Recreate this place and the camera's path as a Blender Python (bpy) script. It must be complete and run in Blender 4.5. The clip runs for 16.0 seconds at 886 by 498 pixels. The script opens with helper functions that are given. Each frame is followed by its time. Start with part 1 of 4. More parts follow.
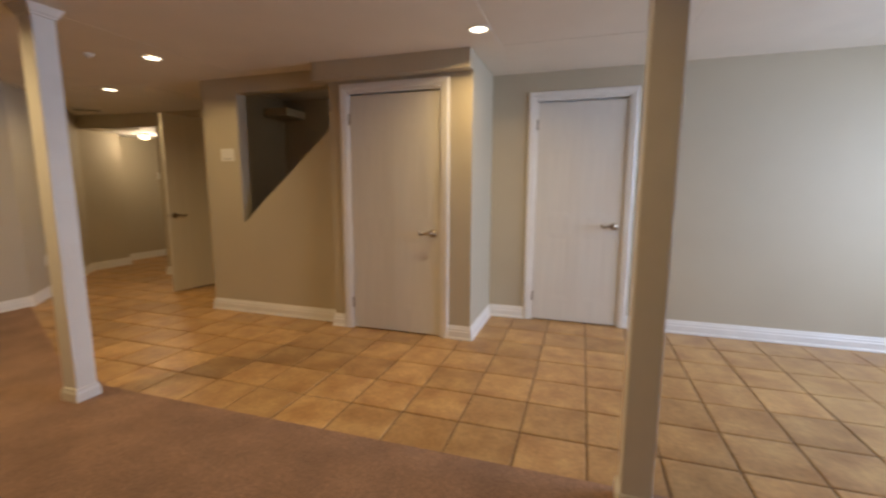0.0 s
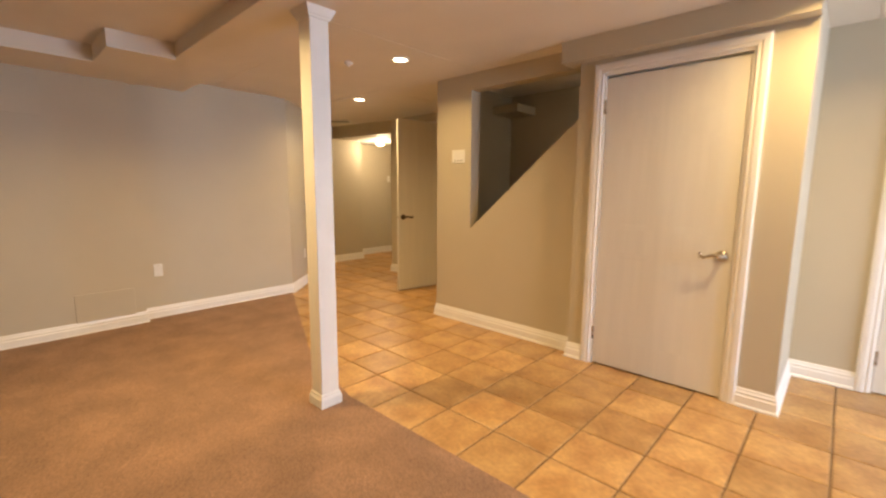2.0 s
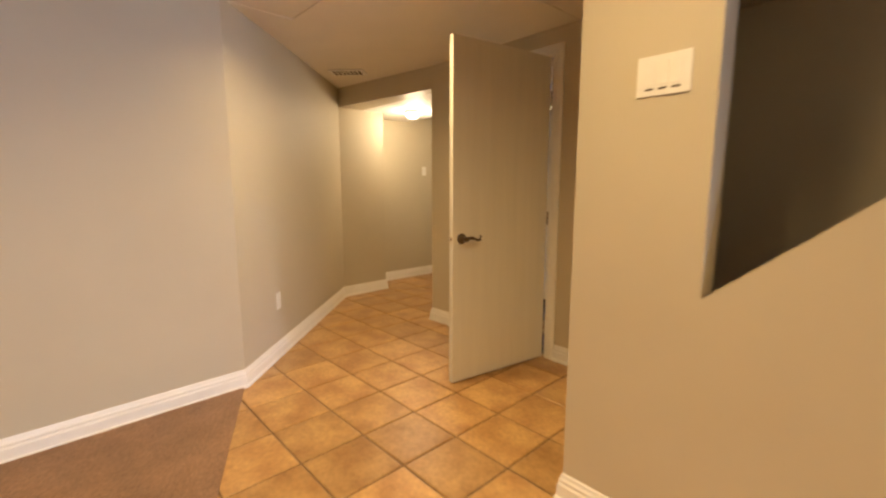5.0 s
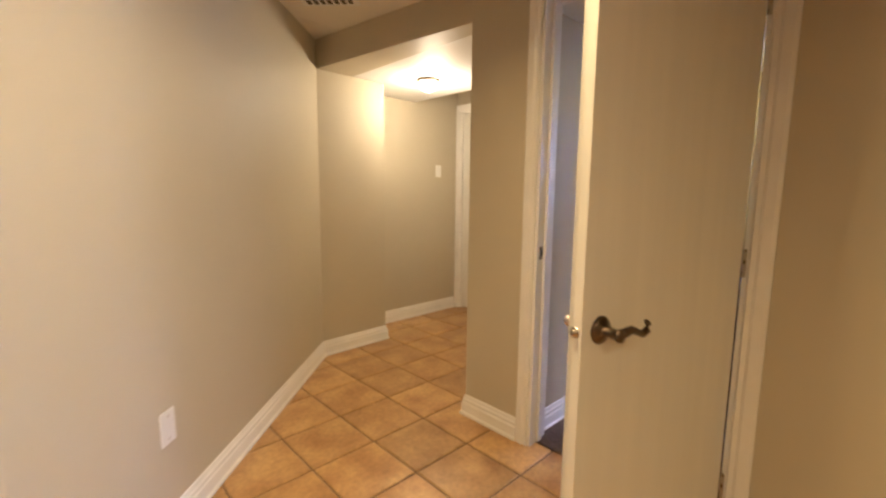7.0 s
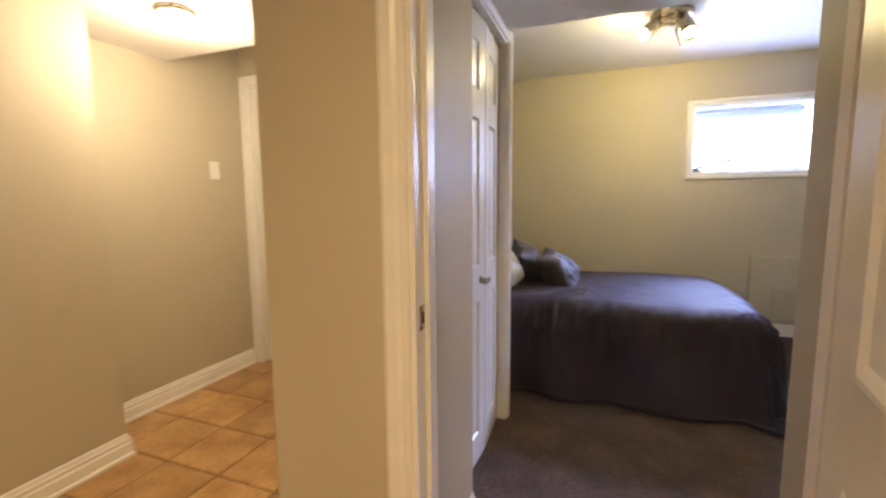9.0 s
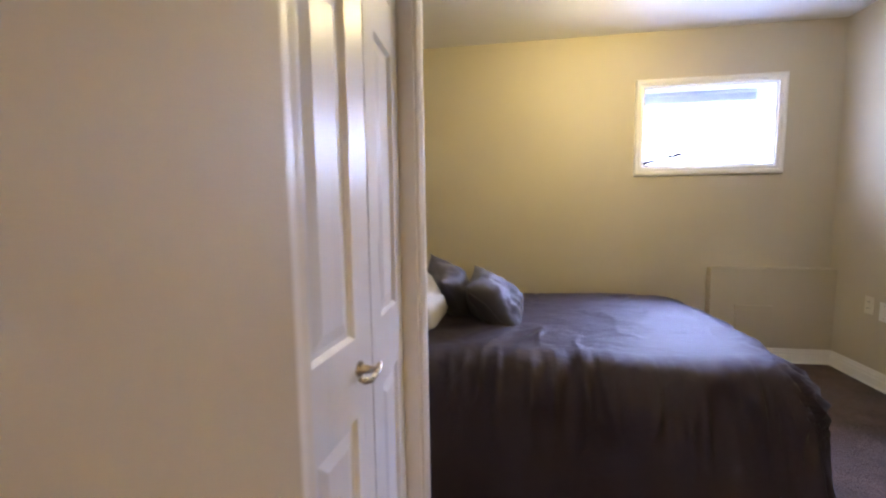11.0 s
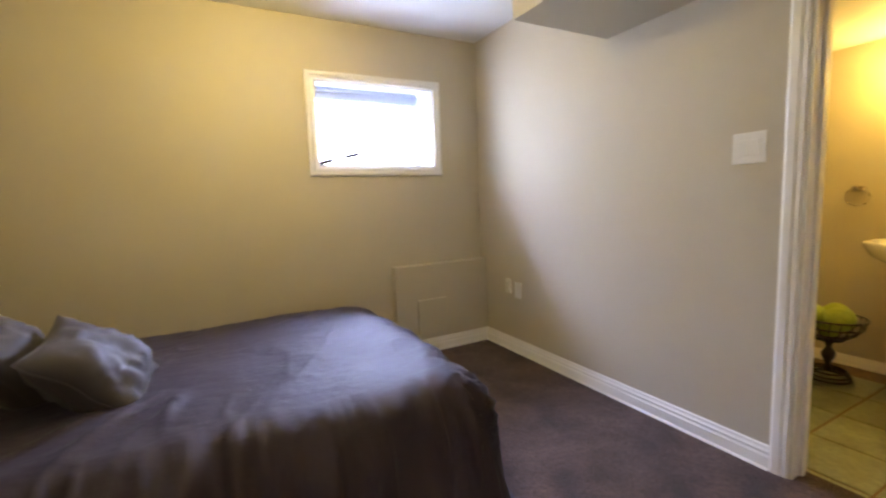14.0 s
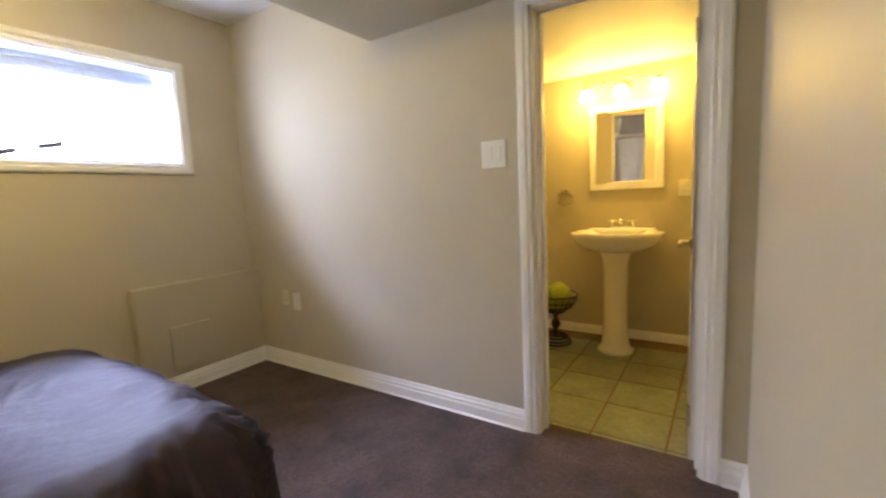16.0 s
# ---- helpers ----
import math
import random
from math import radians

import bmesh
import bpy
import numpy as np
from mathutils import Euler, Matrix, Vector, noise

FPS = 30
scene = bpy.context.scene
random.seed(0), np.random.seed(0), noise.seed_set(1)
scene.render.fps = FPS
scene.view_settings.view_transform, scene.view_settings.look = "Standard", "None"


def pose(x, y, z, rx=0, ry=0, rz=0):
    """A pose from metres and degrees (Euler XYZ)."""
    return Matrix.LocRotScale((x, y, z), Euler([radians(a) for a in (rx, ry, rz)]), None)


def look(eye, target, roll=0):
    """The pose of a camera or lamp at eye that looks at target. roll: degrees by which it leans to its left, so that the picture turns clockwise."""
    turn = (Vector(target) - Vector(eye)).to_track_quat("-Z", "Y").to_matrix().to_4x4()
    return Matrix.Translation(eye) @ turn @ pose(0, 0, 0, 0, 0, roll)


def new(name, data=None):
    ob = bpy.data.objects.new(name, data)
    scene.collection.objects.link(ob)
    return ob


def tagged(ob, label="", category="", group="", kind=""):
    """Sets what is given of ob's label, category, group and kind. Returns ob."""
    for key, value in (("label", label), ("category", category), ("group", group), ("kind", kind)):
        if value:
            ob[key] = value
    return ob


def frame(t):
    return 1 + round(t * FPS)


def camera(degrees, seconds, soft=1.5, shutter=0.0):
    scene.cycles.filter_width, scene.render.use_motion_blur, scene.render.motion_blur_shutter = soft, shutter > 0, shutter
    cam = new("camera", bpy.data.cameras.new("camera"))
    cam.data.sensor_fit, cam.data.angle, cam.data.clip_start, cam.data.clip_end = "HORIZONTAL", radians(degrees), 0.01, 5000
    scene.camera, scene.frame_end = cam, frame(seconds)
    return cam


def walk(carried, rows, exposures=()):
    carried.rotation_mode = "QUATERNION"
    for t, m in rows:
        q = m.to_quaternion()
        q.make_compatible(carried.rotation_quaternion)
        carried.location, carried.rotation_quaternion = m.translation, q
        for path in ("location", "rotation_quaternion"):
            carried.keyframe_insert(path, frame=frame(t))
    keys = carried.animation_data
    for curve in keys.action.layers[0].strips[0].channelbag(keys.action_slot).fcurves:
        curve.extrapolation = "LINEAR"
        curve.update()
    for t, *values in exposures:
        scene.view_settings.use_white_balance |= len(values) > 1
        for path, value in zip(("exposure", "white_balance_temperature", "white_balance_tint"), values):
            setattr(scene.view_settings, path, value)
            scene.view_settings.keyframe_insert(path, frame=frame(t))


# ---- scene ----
cam = camera(92.2, 16.0, soft=2.3, shutter=0.5)
PATH = [
    (0, (0.733, 0.261, 1.236), (0.12, 2.144, 0.957), 0.2),
    (0.5, (0.66, 0.277, 1.265), (-0.301, 2.006, 0.973), 0.2),
    (1, (0.522, 0.295, 1.254), (-0.684, 1.866, 0.971), 0.3),
    (1.5, (0.338, 0.398, 1.256), (-0.977, 1.877, 0.971), 0.3),
    (2, (0.08, 0.607, 1.254), (-1.275, 2.052, 0.977), 0.4),
    (2.5, (-0.218, 0.863, 1.247), (-1.604, 2.279, 0.974), 0.1),
    (3, (-0.55, 1.138, 1.234), (-1.958, 2.532, 0.965), 0.1),
    (3.5, (-0.939, 1.359, 1.290), (-2.322, 2.767, 0.984), 0.1),
    (6, (-2.749, 2.781, 1.184), (-4.249, 4.077, 0.92), 0.3),
    (6.5, (-3.102, 2.966, 1.205), (-4.612, 4.25, 0.942), 0.5),
    (7, (-3.399, 3.148, 1.224), (-4.832, 4.519, 0.967), 0.6),
    (7.5, (-3.654, 3.315, 1.227), (-4.951, 4.817, 0.976), 0.3),
    (8, (-3.841, 3.513, 1.224), (-4.971, 5.146, 0.982), 0.3),
    (8.5, (-3.976, 3.722, 1.232), (-4.905, 5.477, 0.994), -0.1),
    (9, (-4.105, 3.931, 1.232), (-4.811, 5.788, 1.006), -0.5),
    (9.2, (-4.138, 3.998, 1.232), (-4.75, 5.89, 1.012), -0.5),
    (11.3, (-4.323, 5.142, 1.174), (-4.567, 7.118, 0.986), -0.6),
    (11.5, (-4.303, 5.229, 1.157), (-4.46, 7.214, 0.979), -0.5),
    (12, (-4.256, 5.392, 1.194), (-4.177, 7.381, 0.997), -1.2),
    (12.5, (-4.226, 5.481, 1.227), (-3.907, 7.443, 1.01), -1.7),
    (13, (-4.161, 5.486, 1.208), (-3.639, 7.405, 0.994), -1.8),
    (13.5, (-4.113, 5.481, 1.199), (-3.372, 7.326, 0.983), -1.9),
    (14, (-4.036, 5.455, 1.204), (-3.104, 7.21, 0.978), -2.3),
    (14.5, (-3.995, 5.479, 1.22), (-2.856, 7.105, 0.978), -2.4),
    (15, (-3.966, 5.502, 1.209), (-2.64, 6.979, 0.963), -2.6),
    (15.5, (-3.922, 5.507, 1.233), (-2.437, 6.821, 0.971), -2.3),
    (16, (-3.916, 5.519, 1.177), (-2.262, 6.617, 0.937), -2.7),
]
EXPOSURES = [(0.0, -1.16, 6500, 10), (0.5, -0.69, 6550, 10), (1.0, -0.42, 6700, 10), (1.5, -0.14, 6850, 10), (2.5, -0.06, 7150, 10), (3.5, 0.0, 7350, 10),
             (6.0, 0.14, 6200, 10), (7.5, 0.26, 5950, 10), (9.0, 0.34, 6150, 10), (11.5, 0.38, 6350, 10), (12.5, 0.31, 6450, 7), (13.5, 0.31, 7000, 6), (15.0, 0.31, 7400, 4), (16.0, 0.33, 7550, 3)]
walk(cam, [(t, look(eye, target, roll)) for t, eye, target, roll in PATH], EXPOSURES)

# ---------------------------------------------------------------- light
world = bpy.data.worlds.new("sky_world")
scene.world = world
world.use_nodes = True
wn = world.node_tree
sky = wn.nodes.new("ShaderNodeTexSky")
sky.sky_type, sky.sun_disc, sky.sun_elevation, sky.sun_rotation = "NISHITA", False, radians(35), radians(60)
wn.nodes["Background"].inputs["Strength"].default_value = 0.12
wn.links.new(sky.outputs["Color"], wn.nodes["Background"].inputs["Color"])

WARM, DAY, YELLOW = (1.0, 0.70, 0.33), (0.54, 0.68, 1.0), (1.0, 0.63, 0.14)


def lamp(name, kind, m, power, colour, size=0.1, size_y=None, spread=None):
    data = bpy.data.lights.new(name, kind)
    data.energy, data.color = power, colour
    if kind == "AREA":
        data.shape = "RECTANGLE" if size_y else "DISK"
        data.size = size
        if size_y:
            data.size_y = size_y
        if spread:
            data.spread = radians(spread)
    else:
        data.shadow_soft_size = size
    ob = new(name, data)
    ob.matrix_world = m
    return ob


CEIL = 2.265
DOWNLIGHTS = [(-2.58, 2.94), (-4.065, 3.625), (0.04, 3.12), (-2.49, 1.16), (0.04, 1.10)]
for (dx, dy), power in zip(DOWNLIGHTS, (14, 16, 20, 38, 20)):
    lamp("downlight_lamp", "AREA", pose(dx, dy, CEIL - 0.012), power, WARM, 0.11, spread=152)
lamp("hall_lamp", "POINT", pose(-5.90, 5.42, 1.94), 23, (1.0, 0.77, 0.51), 0.10)
lamp("window_daylight_bed", "AREA", look((-2.65, 9.40, 2.30), (-3.1, 7.3, 0.85)), 520, (0.43, 0.51, 1.0), 1.8, 0.6)
lamp("window_sky_bed", "AREA", look((-2.91, 8.825, 1.76), (-2.95, 7.6, 1.76)), 16, (0.55, 0.66, 1.0), 0.80, 0.48)
lamp("window_daylight_main", "AREA", look((4.1, 3.0, 1.45), (0.3, 3.3, 0.35)), 135, DAY, 2.0, 1.3, 140)
# unseen warm fill added in the capped stairwell, standing in for light from upstairs
lamp("upstairs_fill", "AREA", look((-1.28, 4.35, 2.15), (-2.5, 4.3, 1.2)), 1.1, (1.0, 0.86, 0.68), 0.3, 0.5)
for sx, sy, sz in ((-3.93, 7.22, 2.24), (-3.64, 7.18, 2.22)):
    lamp("spot_bulb_lamp", "POINT", pose(sx, sy, sz), 9.0, (1.0, 0.79, 0.36), 0.03)
wall_spot = lamp("spot_bulb_lamp", "SPOT", look((-3.62, 7.40, 2.22), (-3.85, 8.5, 1.95)), 24, (1.0, 0.76, 0.30), 0.03)
wall_spot.data.spot_size, wall_spot.data.spot_blend = radians(125), 1.0
for k in range(3):
    lamp("vanity_bulb_lamp", "POINT", pose(-0.58, 6.18 + 0.25 * (k - 1), 1.84), 7.0, YELLOW, 0.04)


# ---------------------------------------------------------------- materials
def mat(name, colour, rough=0.6, metal=0.0, var=0.12, scale=6.0, grain=0.0, grain_scale=300.0, bump=0.0, bump_scale=200.0, emit=0.0,
        colour2=None, coat=0.0, stretch=(1, 1, 1), rand=0.0, sheen=0.0, fine=0.0, bump_dist=0.01):
    m = bpy.data.materials.new(name)
    m.use_nodes = True
    t = m.node_tree
    b = t.nodes["Principled BSDF"]
    b.inputs["Roughness"].default_value, b.inputs["Metallic"].default_value = rough, metal
    b.inputs["Coat Weight"].default_value = coat
    b.inputs["Sheen Weight"].default_value = sheen
    co = t.nodes.new("ShaderNodeTexCoord")
    mp = t.nodes.new("ShaderNodeMapping")
    mp.inputs["Scale"].default_value = stretch
    t.links.new(co.outputs["Object"], mp.inputs["Vector"])
    vec = mp.outputs["Vector"]
    if rand:
        info = t.nodes.new("ShaderNodeObjectInfo")
        add = t.nodes.new("ShaderNodeVectorMath")
        add.operation = "MULTIPLY_ADD"
        add.inputs[1].default_value = (37, 91, 53)
        t.links.new(info.outputs["Random"], add.inputs[0])
        t.links.new(vec, add.inputs[2])
        vec = add.outputs["Vector"]
    n1 = t.nodes.new("ShaderNodeTexNoise")
    n1.inputs["Scale"].default_value, n1.inputs["Detail"].default_value = scale, 5
    t.links.new(vec, n1.inputs["Vector"])
    n2 = t.nodes.new("ShaderNodeTexNoise")
    n2.inputs["Scale"].default_value, n2.inputs["Detail"].default_value = grain_scale, 3
    t.links.new(vec, n2.inputs["Vector"])
    c2 = colour2 or tuple(c * (1 - var) for c in colour)
    ramp = t.nodes.new("ShaderNodeValToRGB")
    ramp.color_ramp.elements[0].position, ramp.color_ramp.elements[1].position = 0.32, 0.68
    ramp.color_ramp.elements[0].color, ramp.color_ramp.elements[1].color = (*c2, 1), (*colour, 1)
    t.links.new(n1.outputs["Fac"], ramp.inputs["Fac"])
    out = ramp.outputs["Color"]
    if grain or fine:
        mix = t.nodes.new("ShaderNodeMix")
        mix.data_type, mix.blend_type = "RGBA", "OVERLAY"
        mix.inputs["Factor"].default_value = grain or fine
        t.links.new(out, mix.inputs["A"])
        t.links.new(n2.outputs["Fac"], mix.inputs["B"])
        out = mix.outputs["Result"]
    if rand:
        hsv = t.nodes.new("ShaderNodeHueSaturation")
        rng = t.nodes.new("ShaderNodeMapRange")
        rng.inputs["To Min"].default_value, rng.inputs["To Max"].default_value = 1 - rand, 1 + rand
        t.links.new(info.outputs["Random"], rng.inputs["Value"])
        t.links.new(rng.outputs["Result"], hsv.inputs["Value"])
        t.links.new(out, hsv.inputs["Color"])
        out = hsv.outputs["Color"]
    t.links.new(out, b.inputs["Base Color"])
    rr = t.nodes.new("ShaderNodeMapRange")
    rr.inputs["To Min"].default_value, rr.inputs["To Max"].default_value = max(0.02, rough - 0.08), min(1, rough + 0.08)
    t.links.new(n1.outputs["Fac"], rr.inputs["Value"])
    t.links.new(rr.outputs["Result"], b.inputs["Roughness"])
    if bump:
        n3 = t.nodes.new("ShaderNodeTexNoise")
        n3.inputs["Scale"].default_value, n3.inputs["Detail"].default_value = bump_scale, 4
        t.links.new(vec, n3.inputs["Vector"])
        bp = t.nodes.new("ShaderNodeBump")
        bp.inputs["Strength"].default_value, bp.inputs["Distance"].default_value = bump, bump_dist
        t.links.new(n3.outputs["Fac"], bp.inputs["Height"])
        t.links.new(bp.outputs["Normal"], b.inputs["Normal"])
    if emit:
        b.inputs["Emission Color"].default_value = (*colour, 1)
        b.inputs["Emission Strength"].default_value = emit
    return m


PAINT = mat("greige_wall_paint", (0.545, 0.488, 0.368), 0.55, var=0.05, scale=2.2, bump=0.12, bump_scale=260, bump_dist=0.004)
PAINT.node_tree.nodes["Principled BSDF"].inputs["Specular IOR Level"].default_value = 0.35
CEILING = mat("ceiling_paint", (0.79, 0.74, 0.65), 0.75, var=0.05, scale=3, bump=0.2, bump_scale=220, bump_dist=0.004)
WHITE_CEILING = mat("white_ceiling_paint", (0.80, 0.79, 0.77), 0.6, var=0.04, scale=3, bump=0.12, bump_scale=220, bump_dist=0.004)
TRIM = mat("white_trim_paint", (0.84, 0.82, 0.775), 0.32, var=0.05, scale=9, bump=0.05, bump_scale=90, bump_dist=0.003)
DOOR = mat("white_door_paint", (0.78, 0.76, 0.70), 0.38, var=0.05, scale=5, bump=0.09, bump_scale=60, stretch=(4, 4, 0.25), bump_dist=0.004)
BIFOLD = mat("bifold_white_paint", (0.78, 0.79, 0.82), 0.30, var=0.04, scale=5, bump=0.12, bump_scale=60, stretch=(4, 4, 0.3), bump_dist=0.003)
TILE = mat("ochre_floor_tile", (0.54, 0.335, 0.14), 0.36, scale=5.5, colour2=(0.35, 0.185, 0.068), grain=0.35, grain_scale=45, bump=0.18, bump_scale=24, rand=0.15, bump_dist=0.006)
GROUT = mat("brown_grout", (0.21, 0.135, 0.072), 0.9, var=0.3, scale=14, bump=0.4, bump_scale=250)
BTILE = mat("green_slate_bath_tile", (0.28, 0.30, 0.20), 0.34, scale=5, colour2=(0.19, 0.21, 0.14), grain=0.3, grain_scale=40, bump=0.25, bump_scale=20, rand=0.1, bump_dist=0.006)
CARPET = mat("brown_carpet", (0.47, 0.278, 0.175), 0.95, scale=4.0, colour2=(0.345, 0.202, 0.128), grain=0.65, grain_scale=110, bump=1.0, bump_scale=160, sheen=0.05, bump_dist=0.02)
BEDCARPET = mat("dark_brown_bedroom_carpet", (0.125, 0.074, 0.055), 0.95, scale=5, colour2=(0.048, 0.028, 0.021), grain=0.9, grain_scale=70, bump=1.0, bump_scale=150, sheen=0.05, bump_dist=0.02)
NICKEL = mat("brushed_nickel", (0.48, 0.43, 0.36), 0.28, 1.0, var=0.15, scale=30)
BRONZE = mat("aged_bronze", (0.16, 0.12, 0.085), 0.32, 1.0, var=0.25, scale=30)
CHROME = mat("chrome", (0.75, 0.75, 0.74), 0.12, 1.0, var=0.04, scale=20)
PLASTIC = mat("white_plastic", (0.80, 0.79, 0.75), 0.35, var=0.03, scale=20)
CREAM = mat("cream_plastic", (0.70, 0.66, 0.55), 0.4, var=0.04, scale=20)
# near-black of small dark fittings, and of the shade painted behind closed doors
DARK = mat("dark_paint_and_void_shade", (0.035, 0.03, 0.028), 0.8, var=0.2, scale=8)
DUVET = mat("charcoal_duvet_cotton", (0.078, 0.060, 0.088), 0.58, var=0.16, scale=3, grain=0.3, grain_scale=420, bump=0.2, bump_scale=17, stretch=(1.0, 1.6, 1.0), sheen=0.1, bump_dist=0.02)
CUSHION = mat("dark_grey_cushion", (0.052, 0.045, 0.046), 0.6, var=0.2, scale=6, grain=0.3, grain_scale=420, bump=0.3, bump_scale=480, sheen=0.1, bump_dist=0.004)
PILLOW = mat("white_pillow_cotton", (0.62, 0.60, 0.58), 0.85, var=0.06, scale=8, bump=0.25, bump_scale=400, sheen=0.2, bump_dist=0.004)
PORCELAIN = mat("white_porcelain", (0.82, 0.79, 0.70), 0.10, var=0.02, scale=8, coat=0.6)
BOWL = mat("dark_bronze_wire", (0.07, 0.05, 0.035), 0.45, 0.8, var=0.3, scale=30)
MOSS = mat("lime_green_moss_ball", (0.47, 0.56, 0.10), 0.9, scale=30, colour2=(0.34, 0.44, 0.07), grain=0.4, grain_scale=160, bump=0.8, bump_scale=120)
STAIR_WOOD = mat("stair_stringer_wood", (0.26, 0.19, 0.12), 0.6, var=0.3, scale=5, stretch=(1, 6, 6), bump=0.15, bump_scale=40)
BULB = mat("lit_bulb", (1.0, 0.80, 0.50), 0.5, emit=12.0)
LENS = mat("lit_downlight_lens", (1.0, 0.83, 0.58), 0.5, emit=14.0)
GLOBE = mat("lit_hall_glass", (1.0, 0.80, 0.50), 0.5, emit=10.0)
OUTSIDE = mat("overcast_daylight", (0.90, 0.95, 1.0), 0.9, var=0.02, emit=3.4)
VINYL = mat("white_vinyl", (0.82, 0.84, 0.87), 0.3, var=0.03, scale=12)
BLIND = mat("grey_blue_blind", (0.62, 0.68, 0.80), 0.5, var=0.08, scale=12)
GRILLE = mat("dark_vent_slots", (0.10, 0.08, 0.06), 0.8, var=0.2, scale=20)

MIRROR = bpy.data.materials.new("mirror_silver")
MIRROR.use_nodes = True
MIRROR.node_tree.nodes["Principled BSDF"].inputs["Metallic"].default_value = 1.0
MIRROR.node_tree.nodes["Principled BSDF"].inputs["Roughness"].default_value = 0.02
MIRROR.node_tree.nodes["Principled BSDF"].inputs["Base Color"].default_value = (0.88, 0.88, 0.87, 1)
GLASS = bpy.data.materials.new("window_glass")
GLASS.use_nodes = True
GLASS.node_tree.nodes["Principled BSDF"].inputs["Transmission Weight"].default_value = 1.0
GLASS.node_tree.nodes["Principled BSDF"].inputs["Roughness"].default_value = 0.0
GLASS.node_tree.nodes["Principled BSDF"].inputs["IOR"].default_value = 1.1


# ---------------------------------------------------------------- mesh helpers
def mesh_of(name, bm, material, smooth=False):
    bmesh.ops.recalc_face_normals(bm, faces=bm.faces)
    me = bpy.data.meshes.new(name)
    bm.to_mesh(me)
    bm.free()
    me.materials.append(material)
    if smooth:
        me.polygons.foreach_set("use_smooth", [True] * len(me.polygons))
    return me


def part(name, bm, material, parent=None, label="", smooth=False, m=None):
    ob = new(name, mesh_of(name, bm, material, smooth))
    if parent:
        ob.parent = parent
    if m is not None:
        ob.matrix_basis = m
    return tagged(ob, label)


def thing(name, m, label, category, group=""):
    ob = new(name)
    ob.empty_display_size = 0.05
    ob.matrix_basis = m
    return tagged(ob, label, category, group)


def setting(name, bm, material, label, category, smooth=False):
    return tagged(part(name, bm, material, smooth=smooth), label, category, kind="structure")


def add_box(bm, x0, x1, y0, y1, z0, z1, bevel=0.0):
    b = bmesh.new() if bevel else bm
    r = bmesh.ops.create_cube(b, size=1, matrix=Matrix.LocRotScale(((x0 + x1) / 2, (y0 + y1) / 2, (z0 + z1) / 2), None, (abs(x1 - x0), abs(y1 - y0), abs(z1 - z0))))
    if bevel:
        bmesh.ops.bevel(b, geom=list(b.edges), offset=bevel, segments=2, affect="EDGES", profile=0.6)
        me = bpy.data.meshes.new("tmp")
        b.to_mesh(me)
        b.free()
        bm.from_mesh(me)
        bpy.data.meshes.remove(me)
    return bm


def box(x0, x1, y0, y1, z0, z1, bevel=0.0):
    return add_box(bmesh.new(), x0, x1, y0, y1, z0, z1, bevel)


def prism(poly, z0, z1):
    """A solid on a plan polygon."""
    bm = bmesh.new()
    low = [bm.verts.new((x, y, z0)) for x, y in poly]
    top = [bm.verts.new((x, y, z1)) for x, y in poly]
    bm.faces.new(low[::-1]), bm.faces.new(top)
    for i in range(len(poly)):
        j = (i + 1) % len(poly)
        bm.faces.new((low[i], low[j], top[j], top[i]))
    return bm


def lathe(profile, n=32, bm=None, m=None):
    bm = bm or bmesh.new()
    rings = []
    for r, z in profile:
        rings.append([bm.verts.new((r * math.cos(2 * math.pi * k / n), r * math.sin(2 * math.pi * k / n), z)) for k in range(n)])
    if m is not None:
        for ring in rings:
            for v in ring:
                v.co = m @ v.co
    for a, b in zip(rings, rings[1:]):
        for k in range(n):
            bm.faces.new((a[k], a[(k + 1) % n], b[(k + 1) % n], b[k]))
    bm.faces.new(rings[0][::-1]), bm.faces.new(rings[-1])
    return bm


def tube(points, radius, n=10, bm=None, closed=False):
    bm = bm or bmesh.new()
    pts = [Vector(p) for p in points]
    rings = []
    count = len(pts)
    for i, p in enumerate(pts):
        a = pts[i - 1] if i or closed else p
        b = pts[(i + 1) % count] if i < count - 1 or closed else p
        tan = (b - a).normalized()
        ref = Vector((0, 0, 1)) if abs(tan.z) < 0.9 else Vector((1, 0, 0))
        u = tan.cross(ref).normalized()
        w = tan.cross(u)
        r = radius[i] if isinstance(radius, (list, tuple)) else radius
        rings.append([bm.verts.new(p + r * (math.cos(2 * math.pi * k / n) * u + math.sin(2 * math.pi * k / n) * w)) for k in range(n)])
    pairs = list(zip(rings, rings[1:])) + ([(rings[-1], rings[0])] if closed else [])
    for a, b in pairs:
        for k in range(n):
            bm.faces.new((a[k], a[(k + 1) % n], b[(k + 1) % n], b[k]))
    if not closed:
        bm.faces.new(rings[0][::-1]), bm.faces.new(rings[-1])
    return bm


def sweep(path, normal, profile):
    """A mitred moulding: profile (u along normal, v to the side normal x way) carried along the path."""
    bm = bmesh.new()
    nrm = Vector(normal)
    pts = [Vector(p) for p in path]
    sides = [nrm.cross(b - a).normalized() for a, b in zip(pts, pts[1:])]
    rings = []
    for i, p in enumerate(pts):
        a, b = sides[max(0, i - 1)], sides[min(i, len(sides) - 1)]
        mit = (a + b).normalized()
        mit = mit / max(0.3, mit.dot(a))
        rings.append([bm.verts.new(p + nrm * u + mit * v) for u, v in profile])
    n = len(profile)
    for a, b in zip(rings, rings[1:]):
        for k in range(n):
            bm.faces.new((a[k], a[(k + 1) % n], b[(k + 1) % n], b[k]))
    bm.faces.new(rings[0][::-1]), bm.faces.new(rings[-1])
    return bm


